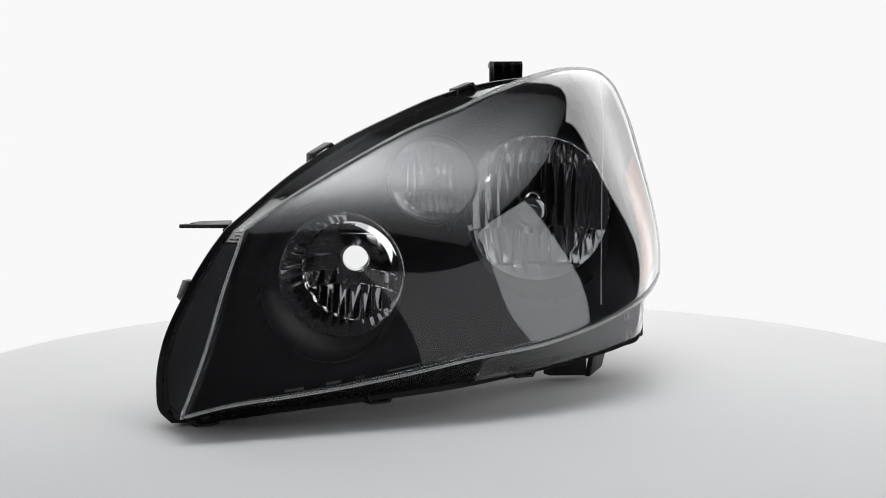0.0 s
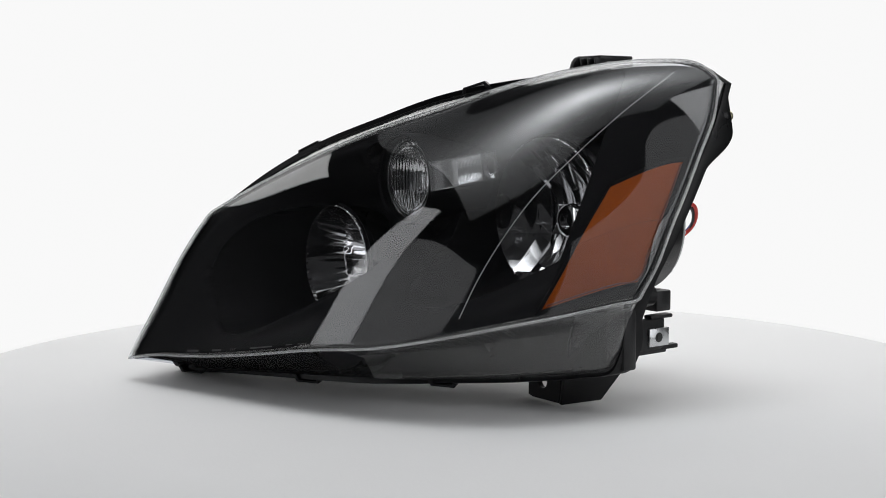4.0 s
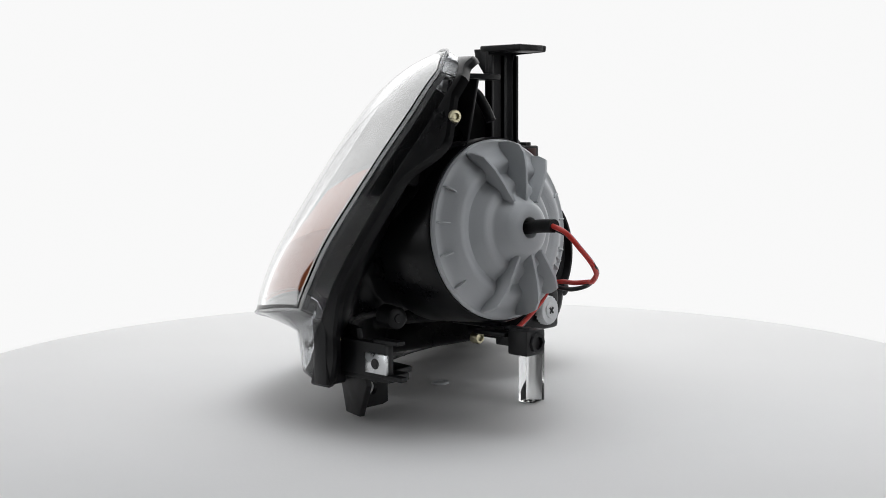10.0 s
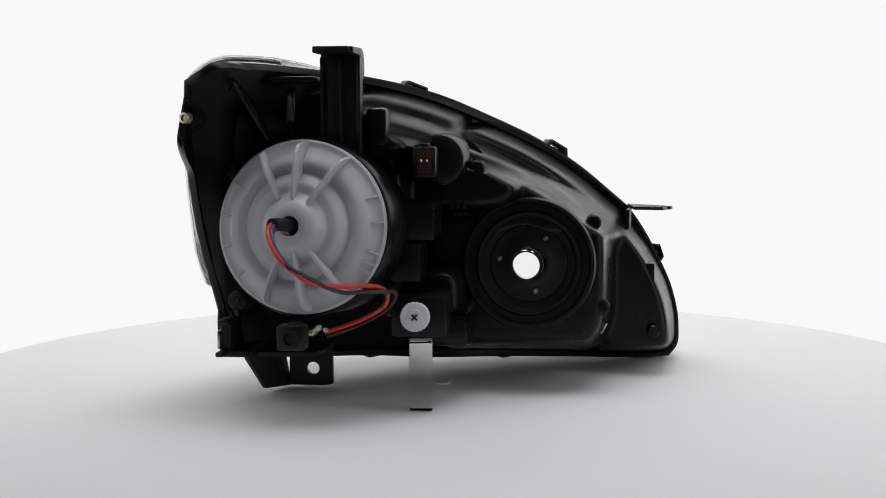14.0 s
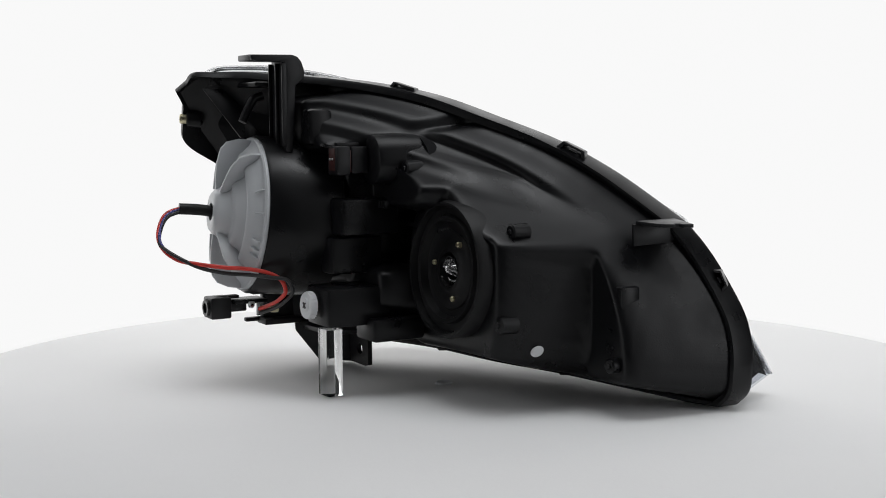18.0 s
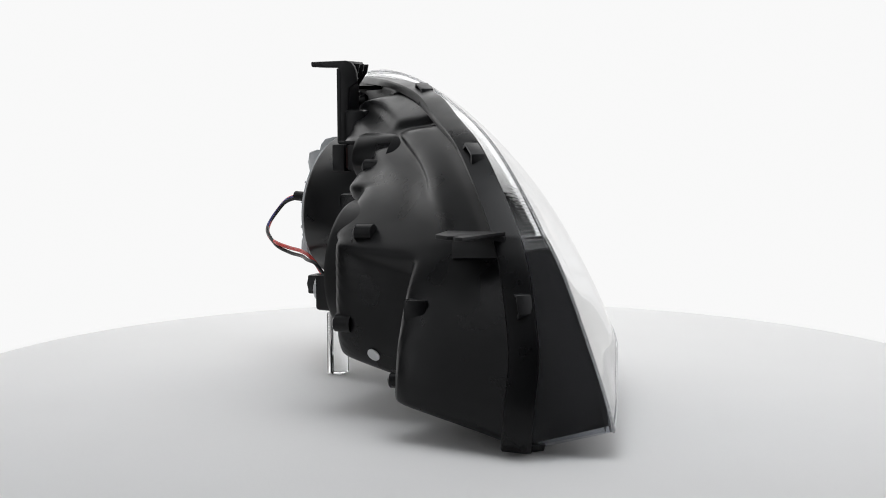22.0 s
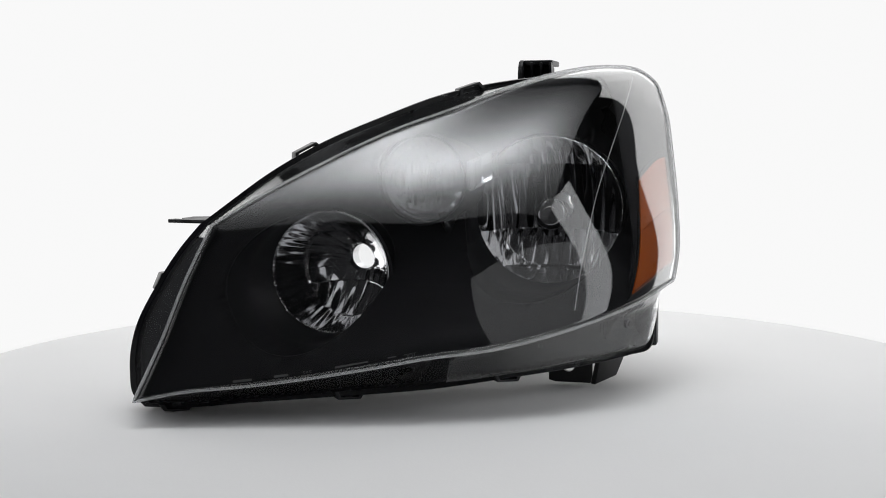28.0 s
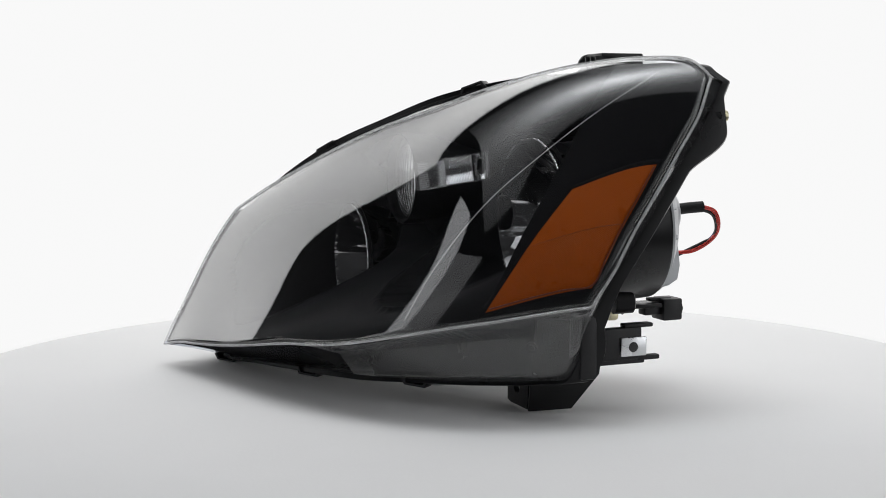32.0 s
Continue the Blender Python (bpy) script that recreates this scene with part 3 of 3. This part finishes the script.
    s, u, v = coons(RBOT, RTOP, RLEFT, RRIGHT, nu, nv)
    x, y, z = s[..., 0].copy(), s[..., 1].copy(), s[..., 2].copy()
    uu, vv = np.broadcast_to(u[..., 0], (nu, nv)), np.broadcast_to(v[..., 0], (nu, nv))
    loop = loop_of(RBOT, RTOP, RLEFT, RRIGHT, 120, 60)
    dist = np.min(np.hypot(x[..., None] - loop[:, 0], z[..., None] - loop[:, 2]), axis=-1)

    def mound(cx, cz, hx, hz, top, soft=0.35, power=4):
        d = (np.abs((x - cx) / hx) ** power + np.abs((z - cz) / hz) ** power) ** (1 / power)
        return top - 0.16 * np.clip((d - 1) / soft, 0, None) ** 1.1

    back = y + 0.012 * (1 - 0.8 * smooth_step(0.84, 0.97, uu))
    for args in ((-.062, .081, .066, .066, .026, .22), (.085, .135, .064, .062, .070, .35), (-.016, .170, .045, .028, .050, .45), (-.078, .146, .048, .026, .031, .5),
                 (-.156, .066, .030, .062, -.046, .40), (-.080, .140, .052, .050, .016, .55, 2.5), (.055, .205, .05, .02, .095, .8), (.01, .07, .03, .02, .062, .35)):
        back = np.maximum(back, mound(*args))
    # how fast the wall may rise from the rim: steep below and at the side, in terraces along the top
    steep = np.interp(dist, (0, .003, .012, .05), (0, .020, .10, .30))
    terrace = np.interp(dist, (0, .003, .008, .012, .022, .035, .055, .09), (0, .012, .024, .046, .066, .092, .140, .30))
    fade = smooth_step(-.128, -.050, x)
    for at, amp in ((.024, .010), (.041, .014)):
        terrace = terrace - amp * fade * smooth_step(at - .016, at - .003, dist) * (1 - smooth_step(at - .003, at + .0015, dist))
    w = smooth_step(0.55, 0.85, vv) * (1 - smooth_step(0.62, 0.78, uu))
    hgt = np.maximum(np.minimum(back - y, steep * (1 - w) + terrace * w), 0)
    hgt = np.where(dist < 1e-6, 0, hgt)
    for _ in range(5):
        pad = np.pad(hgt, 1, mode="edge")
        avg = (pad[:-2, 1:-1] + pad[2:, 1:-1] + pad[1:-1, :-2] + pad[1:-1, 2:]) / 4
        hgt = np.where(dist > 0.002, 0.5 * hgt + 0.5 * avg, hgt)
    for zs, deep in (((.209, .2000, .1760, .1420), .0060), ((.191, .1810, .1640, .1380), .0070), ((.176, .1690, .1530, .1350), .0055)):
        line = np.interp(x, (-.125, -.080, -.040, -.012), zs[::-1])
        below = line - z
        run = smooth_step(-.122, -.060, x) * (1 - smooth_step(-.020, -.008, x)) * smooth_step(.012, .020, dist)
        hgt = hgt - deep * run * (1 - smooth_step(0, .016, -below)) * smooth_step(-.002, .001, -below)
    # the floor rises towards the back
    z = z + 0.13 * hgt * (1 - vv) ** 1.6
    shell = np.stack([x, y + hgt, z], -1)
    d_h = np.hypot(x + .0695, z - .0985)
    d_l = np.hypot(x - .082, z - .136)
    m = np.minimum(d_h[:-1, :-1] - .030, d_l[:-1, :-1] - .045)
    faces = [f for f in grid_faces(nu, nv) if m[f[0] // nv, f[0] % nv] > 0]
    ob = raw("housing", shell.reshape(-1, 3), faces, HOUSING, lamp, "black moulded plastic housing", smooth=50)
    sol = ob.modifiers.new("thickness", "SOLIDIFY")
    sol.thickness, sol.offset = 0.0022 * S, 0

    # rim channel that holds the lens
    r = loop_of(RBOT, RTOP, RLEFT, RRIGHT, 150, 70)
    n = len(r)
    cen = r.mean(0)
    vs = []
    for i in range(n):
        o = np.array([r[i][0] - cen[0], 0.0, r[i][2] - cen[2]])
        o /= np.linalg.norm(o)
        deep = 0.0175 - 0.0095 * float(smooth_step(.08, .135, r[i][0]) * smooth_step(.05, .10, r[i][2]))
        corner = float(smooth_step(.110, .145, r[i][0]) * smooth_step(.170, .200, r[i][2]))
        deep = deep * (1 - corner) + max(.1575 - r[i][1], .004) * corner
        for oo, yy in ((-.002, -.002), (.0022, -.003), (.003, 0.0), (.003, deep - .0015), (.001, deep), (-.003, deep)):
            vs.append(r[i] + o * oo + np.array([0, yy, 0]))
    fs = []
    for i in range(n):
        for k in range(6):
            a, b2 = i * 6, ((i + 1) % n) * 6
            fs.append((a + k, b2 + k, b2 + (k + 1) % 6, a + (k + 1) % 6))
    raw("rim_channel", vs, fs, HOUSING, lamp, "black rim channel that holds the lens", smooth=35)

    # arched clips on the rim, open underneath
    def clip(px, py, pz, slope, up, w=.0125, turn=0.70):
        h, t, d = 0.0066 * up, 0.0019 * up, 0.0050
        m = Matrix.Translation((px, py, pz)) @ Matrix.Rotation(turn, 4, "Z") @ Matrix.Rotation(-slope, 4, "Y")
        arch = [(-w, 0), (-w * .72, h), (w * .72, h), (w, 0), (w * .74, 0), (w * .55, h - t), (-w * .55, h - t), (-w * .74, 0)]
        c = prism("rim_clip", [m @ Vector((a, -d, q)) for a, q in arch], m.to_3x3() @ Vector((0, 2 * d, 0)), BRACKET, lamp, bevel=.0005)
        box("clip_tooth", (-w * .28, -d * .6, -.001 * up), (w * .28, d * .5, h * .38), BRACKET, c, bevel=.0004, m=m)

    clip(-.0868, -.0640, .1832, 0.45, 1)
    clip(.0184, .0225, .2302, 0.30, 1)
    clip(-.1740, -.1330, .0925, 1.15, 0.7, .0085)
    clip(-.165, -.136, .005, -0.05, -0.8)
    clip(-.047, -.094, .0115, -0.06, -0.95)
    clip(.061, -.043, .0195, -0.06, -0.95)

    # low beam can and grey dust cap
    axis = Vector((.10, .985, .10)).normalized()
    cc = Vector((.0813, .131, .1355))
    turned("low_beam_can", [(.0585, -.062), (.0622, -.060), (.0628, -.003), (.0615, -.001), (.056, -.001), (.056, -.062)], cc, axis, HOUSING, lamp, "black cylinder behind the low beam", seg=72, close=True)
    cap = turned("dust_cap", [(.0600, -.0035), (.0607, -.002), (.0607, .0012), (.0592, .0024), (.0570, .0022), (.0545, .0035), (.0500, .0072), (.0462, .0112), (.0425, .0120), (.0398, .0106), (.0372, .0098), (.0345, .0118), (.0312, .0162), (.0280, .0180), (.0245, .0176), (.0222, .0190), (.0185, .0255), (.0150, .0285), (.0100, .0295), (.0070, .0290), (.0066, .0260), (.0066, .0150), (.0300, .0100), (.0560, -.0035)], cc, axis, CAPGREY, lamp, "grey plastic dust cap", seg=96, close=True)
    a, sx, sy = frame_of(axis)

    def fin(name, ang, prof, thick):
        q = radians(ang)
        rad = sx * math.cos(q) + sy * math.sin(q)
        side = a.cross(rad) * thick
        prism(name, [cc + rad * rr + a * hh - side / 2 for rr, hh in prof], side, CAPGREY, cap, bevel=0.0004)

    big = [(.0590, .0015), (.0586, .0120), (.0555, .0215), (.0500, .0258), (.0440, .0270), (.0380, .0276), (.0280, .0276), (.0180, .0268), (.0180, .0180), (.0300, .0100), (.0450, .0060)]
    low_fin = [(.0588, .0015), (.0580, .0095), (.0545, .0175), (.0440, .0225), (.0330, .0245), (.0200, .0262), (.0200, .0180), (.0330, .0100), (.0480, .0050)]
    for ang, p in ((62, low_fin), (93, big), (125, low_fin), (-66, low_fin), (-98, big), (-128, low_fin)):
        fin("fin", ang, p, 0.0021)
    small = [(.0588, .0010), (.0580, .0046), (.0560, .0062), (.0505, .0078), (.0505, .0040)]
    for ang in (8, 32, -14, -38, 158, 176, -162, -148, 196 - 360 + 10):
        fin("rib", ang, small, 0.0012)
    hub = cc + axis * .0265
    tip = Vector((.0893, .1835, .1412))
    tube("cable_sheath", [hub - axis * .004, hub.lerp(tip, .5) + Vector((0, 0, .0006)), tip], 0.0044, RUBBER, lamp, "black rubber cable sleeve", n=12, seg=16)
    path = [tip - axis * 0.003] + [Vector(p) for p in ((.0890, .1935, .1365), (.0840, .2010, .1265), (.0755, .2040, .1165), (.0670, .2015, .1090), (.0600, .1940, .1030), (.0510, .1830, .1005), (.0420, .1640, .0975), (.0330, .1470, .0960), (.0255, .1350, .0930), (.0215, .1270, .0880), (.0235, .1225, .0800), (.0364, .1222, .0708), (.0520, .1245, .0645), (.0663, .1270, .0600))]
    tube("red_wire", [p + Vector((.0012, 0, .0010)) for p in path], 0.00165, RED, lamp, "red insulated wire", n=110)
    low = [Vector((-.0016, 0, -.0012))] * 4 + [Vector((-.001, -.001, .0016)), Vector((-.001, -.001, .0022)), Vector((.001, 0, -.001)), Vector((.002, 0, -.0034)), Vector((.002, 0, -.0034)), Vector((-.003, -.001, -.002)), Vector((-.004, -.003, .001)), Vector((-.003, -.004, .001)), Vector((-.001, -.003, -.001)), Vector((0, -.002, -.002)), Vector((0, 0, -.002))]
    tube("black_wire", [p + o for p, o in zip(path, low)], 0.00155, BLACKW, lamp, "black insulated wire", n=110)
    tube("blue_wire", [p + Vector((-.0012, -.0004, .0008)) for p in path[:5]], 0.0010, BLUEW, lamp, "dark blue wire", n=60)

    # plug of the low beam cable
    plug = box("plug", (.0740, .1475, .0540), (.0930, .1645, .0710), BRACKET, lamp, "black two-pin cable plug", bevel=.0016)
    turned("plug_socket", [(.0045, .0), (.0068, .0), (.0074, -.003), (.0074, -.010), (.0045, -.010)], (.0835, .1665, .0625), (0, 1, 0), BRACKET, plug, close=True, seg=8)
    box("plug_neck", (.078, .1335, .0585), (.089, .148, .0665), BRACKET, plug, bevel=.0012)
    box("plug_latch", (.080, .1390, .0690), (.087, .158, .0715), BRACKET, plug, bevel=.0006)
    box("terminal", (.0690, .1300, .0630), (.0745, .1345, .0668), WHITE, plug, "pale terminal end", bevel=.0006)
    solid_rod("terminal_pin", (.0660, .1330, .0640), (-.4, 1, .1), .0018, .004, STEEL, plug, "bright steel pin", seg=12)
    box("plug_mount", (.072, .118, .0650), (.094, .146, .0680), HOUSING, lamp, "black plug holder", bevel=.0008)

    # rubber ring round the high beam hole, with three screws
    ring = turned("high_beam_ring", [(.0495, -.03), (.0505, .000), (.0490, .0030), (.0468, .003), (.0452, -.002), (.0402, -.002), (.0388, .0012), (.0362, .0008), (.0342, -.0045), (.0296, -.0052), (.0288, -.0040), (.0200, -.0040), (.0165, -.0025), (.0150, -.0020), (.0128, -.0020), (.0125, -.006), (.0135, -.0115), (.045, -.03)], (-.0715, .0365, .1005), (-.02, .996, .04), RUBBER, lamp, "black stepped rubber ring round the bulb opening", seg=96, close=True)
    for p in ((-.0839, .0335, .1193), (-.0491, .0335, .1037), (-.0763, .0340, .0792)):
        turned("ring_screw", [(.0003, .0016), (.0014, .0016), (.0022, .0006), (.0022, -.003), (.0003, -.003)], p, (0, 1, 0.03), BRASS, ring, "small bright screw", seg=16)

    # screws, bosses
    def screw(p, ax, r=.0042):
        sc = turned("screw", [(.0003, .0010), (r * .42, .0010), (r * .5, .0026), (r * .85, .0024), (r, .0010), (r, -.004), (.0003, -.004)], p, ax, BRASS, lamp, "yellow zinc-plated screw", seg=24)
        return sc

    screw((.1548, .1572, .2110), (.25, .95, .05))
    screw((.0805, .1106, .0594), (.1, .98, 0))
    screw((.1575, .0500, .0614), (.5, .85, 0), .0034)

    def boss(p, ax, r, l):
        turned("boss", [(.0008, l), (r * .35, l), (r * .4, l - .001), (r * .8, l - .001), (r, l - .002), (r * 1.08, -.012), (.0008, -.012)], p, ax, HOUSING, lamp, "small moulded boss", seg=24)

    boss((-.1263, .0245, .0656), (0, 1, 0), .0062, .003)
    boss((-.1686, -.0425, .0374), (-.1, 1, 0), .0052, .006)
    boss((-.1200, .0105, .1300), (0, 1, 0), .0058, .003)
    boss((-.033, .0480, .173), (0, 1, 0), .0060, .003)
    turned("vent_cap", [(.0008, .003), (.0100, .003), (.0125, .001), (.0130, -.010), (.0008, -.010)], (.1330, .1050, .1780), (.25, 1, 0), RUBBER, lamp, "round black rubber vent cap", seg=40)
    tube("pocket_pin", [(.0915, .1120, .2290), (.0915, .1180, .2270), (.0900, .1250, .2180), (.0890, .1300, .2080)], .0034, HOUSING, lamp, "bent moulded pin", n=20, seg=14)
    box("pocket_shelf", (.0730, .0900, .2355), (.1200, .1250, .2395), HOUSING, lamp, "moulded shelf under the rim", bevel=.0012)
    prism("pocket_web", [(.1230, .1250, .2350), (.1230, .1500, .2350), (.1050, .1250, .1950), (.1050, .1000, .1950)], (.0022, 0, 0), HOUSING, lamp, "slanting stiffening web", bevel=.0005)
    boss((.1540, .1550, .2108), (.25, .95, .05), .0064, .0005)
    boss((.1400, .0900, .078), (.2, 1, 0), .0075, .004)

    for k in range(3):
        box("moulded_pad", (-.0255 + .0045 * k, .0580, .1435), (-.0228 + .0045 * k, .0625, .1490), HOUSING, lamp, bevel=.0006)

    # adjuster gear with its screw, and its box
    gear = turned("adjuster_gear", [(.0004, .003), (.0055, .003), (.0060, .002), (.0098, .002), (.0104, .001), (.0106, -.003), (.0004, -.003)], (.0056, .1125, .0703), (-.05, 1, .05), WHITE, lamp, "pale grey adjuster gear", seg=40)
    for ang in (45, 135):
        m = Matrix.Translation((.0055, .1157, .0705)) @ Matrix.Rotation(radians(ang), 4, "Y")
        box("cross_slot", (-.0028, -.0006, -.0006), (.0028, .0004, .0006), BLACKW, gear, bevel=0, m=m)
    for k in range(22):
        q = 2 * math.pi * k / 22
        box("gear_tooth", (-.0006, -.0035, -.0006), (.0006, .0008, .0006), WHITE, gear, bevel=0, m=Matrix.Translation((.0056 + .0100 * math.cos(q), .1125, .0703 + .0100 * math.sin(q))))
    box("adjuster_box", (-.016, .030, .0545), (.024, .106, .084), HOUSING, lamp, "black adjuster box", bevel=.003)
    box("adjuster_block", (-.028, .030, .0425), (.004, .074, .060), HOUSING, lamp, "black moulded block", bevel=.003)
    box("rear_box", (-.006, .040, .122), (.026, .088, .150), HOUSING, lamp, "black moulded box", bevel=.003)
    box("rear_box", (.004, .050, .092), (.026, .092, .120), HOUSING, lamp, "black moulded box", bevel=.002)

    # turn signal socket
    sock = turned("signal_socket_cover", [(.0006, .0), (.0150, .0), (.0185, -.002), (.0195, -.005), (.0200, -.040), (.0006, -.040)], (-.006, .0660, .1795), (.08, 1, 0), HOUSING, lamp, "black round turn signal socket cover", seg=48)
    box("socket_body", (-.006, .066, .1690), (.008, .0800, .1895), BRACKET, sock, bevel=.0015)
    box("socket_seal", (-.0050, .0798, .1705), (.0070, .0815, .1870), REDSOCK, sock, "dark red socket seal", bevel=.0006)
    box("socket_plug", (-.0075, .0815, .1680), (.0095, .0930, .1900), BRACKET, sock, "black socket plug", bevel=.0015)
    box("socket_mouth", (-.0040, .0928, .1715), (.0058, .0934, .1880), REDSOCK, sock, "dark red socket mouth", bevel=.0002)
    for xx in (-.0012, .0030):
        solid_rod("contact", (xx, .0925, .1800), (0, 1, 0), .0009, .0022, STEEL, sock, "bright contact pin", seg=10)
    box("socket_clip", (-.002, .072, .1895), (.004, .090, .1925), BRACKET, sock, bevel=.0006)

    # top mounting bracket
    prof = [(.1125, .1850), (.1118, .2470), (.1135, .2535), (.1395, .2545), (.1400, .2590), (.1060, .2595), (.1015, .2580), (.0985, .2545), (.0965, .2490), (.0960, .2410), (.1035, .2360), (.1065, .1850)]
    top = prism("top_bracket", [(.0425, yy, zz) for yy, zz in prof], (.0042, 0, 0), BRACKET, lamp, "black top mounting bracket with a rounded corner", bevel=.0012)
    box("back_plate", (.0460, .1082, .1850), (.0710, .1122, .2560), BRACKET, top, bevel=.0010)
    box("top_plate", (.0460, .1040, .2546), (.0710, .1398, .2592), BRACKET, top, bevel=.0010)
    for xx in (.0425, .0555, .0688):
        box("bracket_rib", (xx, .1110, .1900), (xx + .0022, .1150, .2530), BRACKET, top, bevel=.0006)
    for xx in (.0530, .0610, .0688):
        prism("bracket_fin", [(xx, .1090, .2380), (xx, .1000, .2500), (xx, .0985, .2570), (xx, .1090, .2570)], (.0020, 0, 0), BRACKET, top, bevel=.0004)
    box("bracket_base", (.0260, .0800, .1900), (.0420, .1010, .2180), HOUSING, lamp, "black moulded bracket base", bevel=.004)

    # left mounting bracket
    br = prism("side_bracket", [(-.1868, -.0975, .1330), (-.1840, -.0900, .1330), (-.1770, -.0930, .1330), (-.1760, -.0890, .1330), (-.1815, -.0850, .1330), (-.1770, -.0745, .1335), (-.1530, -.0725, .1340), (-.1490, -.1120, .1340)], (0, 0, .0028), BRACKET, lamp, "black slotted side bracket", bevel=.0006)
    prism("gusset", [(-.1530, -.1130, .1340), (-.1500, -.0740, .1340), (-.1500, -.0740, .1180), (-.1530, -.1130, .1200)], (.0030, 0, 0), BRACKET, br, bevel=.0006)

    # foot plate with its round hole
    nseg, hole_r = 24, .0050
    vs, fs = [], []
    outer = [(.0834, .002), (.1180, .0005), (.1180, .036), (.0824, .036)]
    for yy in (.0200, .0240):
        for k in range(nseg):
            q = 2 * math.pi * k / nseg + math.pi / nseg
            vs.append((.0991 + hole_r * math.cos(q), yy, .0147 + hole_r * math.sin(q)))
        for k in range(nseg):
            q = 2 * math.pi * k / nseg + math.pi / nseg
            dx, dz = math.cos(q), math.sin(q)
            lim = min(abs((.1180 - .0991 if dx > 0 else .0834 - .0991) / dx), abs((.036 - .0147 if dz > 0 else .0012 - .0147) / dz))
            vs.append((.0991 + lim * dx, yy, .0147 + lim * dz))
    for k in range(nseg):
        j = (k + 1) % nseg
        a0, b0 = 0, 2 * nseg
        fs += [(a0 + k, a0 + j, a0 + nseg + j, a0 + nseg + k), (b0 + k, b0 + nseg + k, b0 + nseg + j, b0 + j), (a0 + k, b0 + k, b0 + j, a0 + j), (a0 + nseg + k, a0 + nseg + j, b0 + nseg + j, b0 + nseg + k)]
    raw("foot_plate", vs, fs, BRACKET, lamp, "black foot plate with a round hole", smooth=30)
    prism("foot_side", [(.1165, .0205, .0003), (.1300, .0485, .0030), (.1390, .0660, .0285), (.1480, .0660, .0700), (.1300, .0205, .0700)], (.0042, -.0015, 0), BRACKET, lamp, "black side of the foot", bevel=.0008)
    prism("foot_web", [(.0850, .0230, .030), (.1200, .0230, .030), (.1340, .0600, .030), (.0900, .0560, .030)], (0, 0, .004), BRACKET, lamp, bevel=.0006)
    box("lens_pillar", (.1480, .0370, .0300), (.1670, .0500, .0760), BRACKET, lamp, "black pillar at the corner of the lens", bevel=.002)

    # lower side bracket with its steel plate
    arm = box("lower_bracket", (.1330, .0480, .0360), (.1525, .0960, .0410), BRACKET, lamp, "black lower mounting bracket", bevel=.001)
    box("bracket_wall", (.1450, .0480, .0390), (.1530, .0930, .0620), BRACKET, arm, bevel=.001)
    box("bracket_arm", (.1470, .0900, .0380), (.1530, .1080, .0415), BRACKET, arm, bevel=.001)
    box("bracket_arm", (.1440, .0800, .0615), (.1520, .1030, .0645), BRACKET, arm, bevel=.001)
    plate = box("steel_plate", (.1528, .0755, .0418), (.1548, .0960, .0552), STEEL, lamp, "small bright steel plate with a screw hole", bevel=.0005)
    turned("plate_hole", [(.0003, .0008), (.0022, .0008), (.0024, .0004), (.0036, .0004), (.0038, .0), (.0003, .0)], (.1546, .0852, .0484), (1, 0, 0), BLACKW, plate, "dark screw hole", seg=24)
    turned("skirt_stud", [(.0003, -.0012), (.0022, -.0012), (.0024, .0), (.0040, .0004), (.0040, .003), (.0003, .003)], (.1480, .0085, .0520), (-.80, .55, .1), BRACKET, lamp, "small round stud behind the lens skirt", seg=24)

    # wing behind the corner, with a clip box
    box("wing_clip", (-.1700, -.0640, .0680), (-.1580, -.0480, .0920), HOUSING, lamp, "black moulded clip", bevel=.0015)

    # moulded writing along the foot of the lens: two words can be read, the rest is bars
    def on_lens(p, q):
        i, j = p * 160, q * 120
        return Vector(fs_[int(i), int(j)]), Vector(fs_[min(int(i) + 3, 160), int(j)] - fs_[int(i), int(j)]).normalized(), Vector(fn[int(i), int(j)])

    def word(text, p):
        cu = bpy.data.curves.new("word", "FONT")
        cu.body, cu.size, cu.extrude = text, 0.0040, 0.0001
        tmp = bpy.data.objects.new("word", cu)
        me = bpy.data.meshes.new_from_object(tmp)
        bpy.data.objects.remove(tmp)
        o, t, nn = on_lens(p, 0.018)
        up = nn.cross(t)
        bm = bmesh.new()
        bm.from_mesh(me)
        bmesh.ops.transform(bm, matrix=Matrix.Translation(o - nn * 0.0032) @ Matrix((t, up, nn)).transposed().to_4x4(), verts=bm.verts)
        link_mesh("moulded_letters", bm, PRINT, lamp, "small moulded letters", smooth=0)

    def dash(p, length):
        o, t, nn = on_lens(p, 0.018)
        up = nn.cross(t)
        m = Matrix.Translation(o - nn * 0.0032) @ Matrix((t, up, nn)).transposed().to_4x4()
        box("moulded_bar", (0, 0.0006, -0.0001), (length, 0.0027, 0.0001), PRINT, lamp, bevel=0, m=m)

    dash(.155, .013)
    dash(.215, .010)
    word("SAE", .262)
    dash(.312, .023)
    dash(.392, .006)
    word("DOT", .418)

    # round sticker under the body
    turned("sticker", [(.0003, .0006), (.0048, .0006), (.0050, .0), (.0003, .0)], (-.1285, -.0050, .0450), (-.80, .12, -.45), WHITE, lamp, "round white inspection sticker", seg=32)
    return lamp


LAMP = headlight()
TABLE_THING = turntable()
PROP = acrylic_block()
SCREW = axle_screw()


def motions():
    for thing in (LAMP, PROP, SCREW):
        walk(thing, TURN)
    walk(TABLE_THING, [(float(t), pose(0.0123 * S, 0.0185 * S, 0, 0, 0, turn_angle(t))) for t in range(0, 33)])


motions()
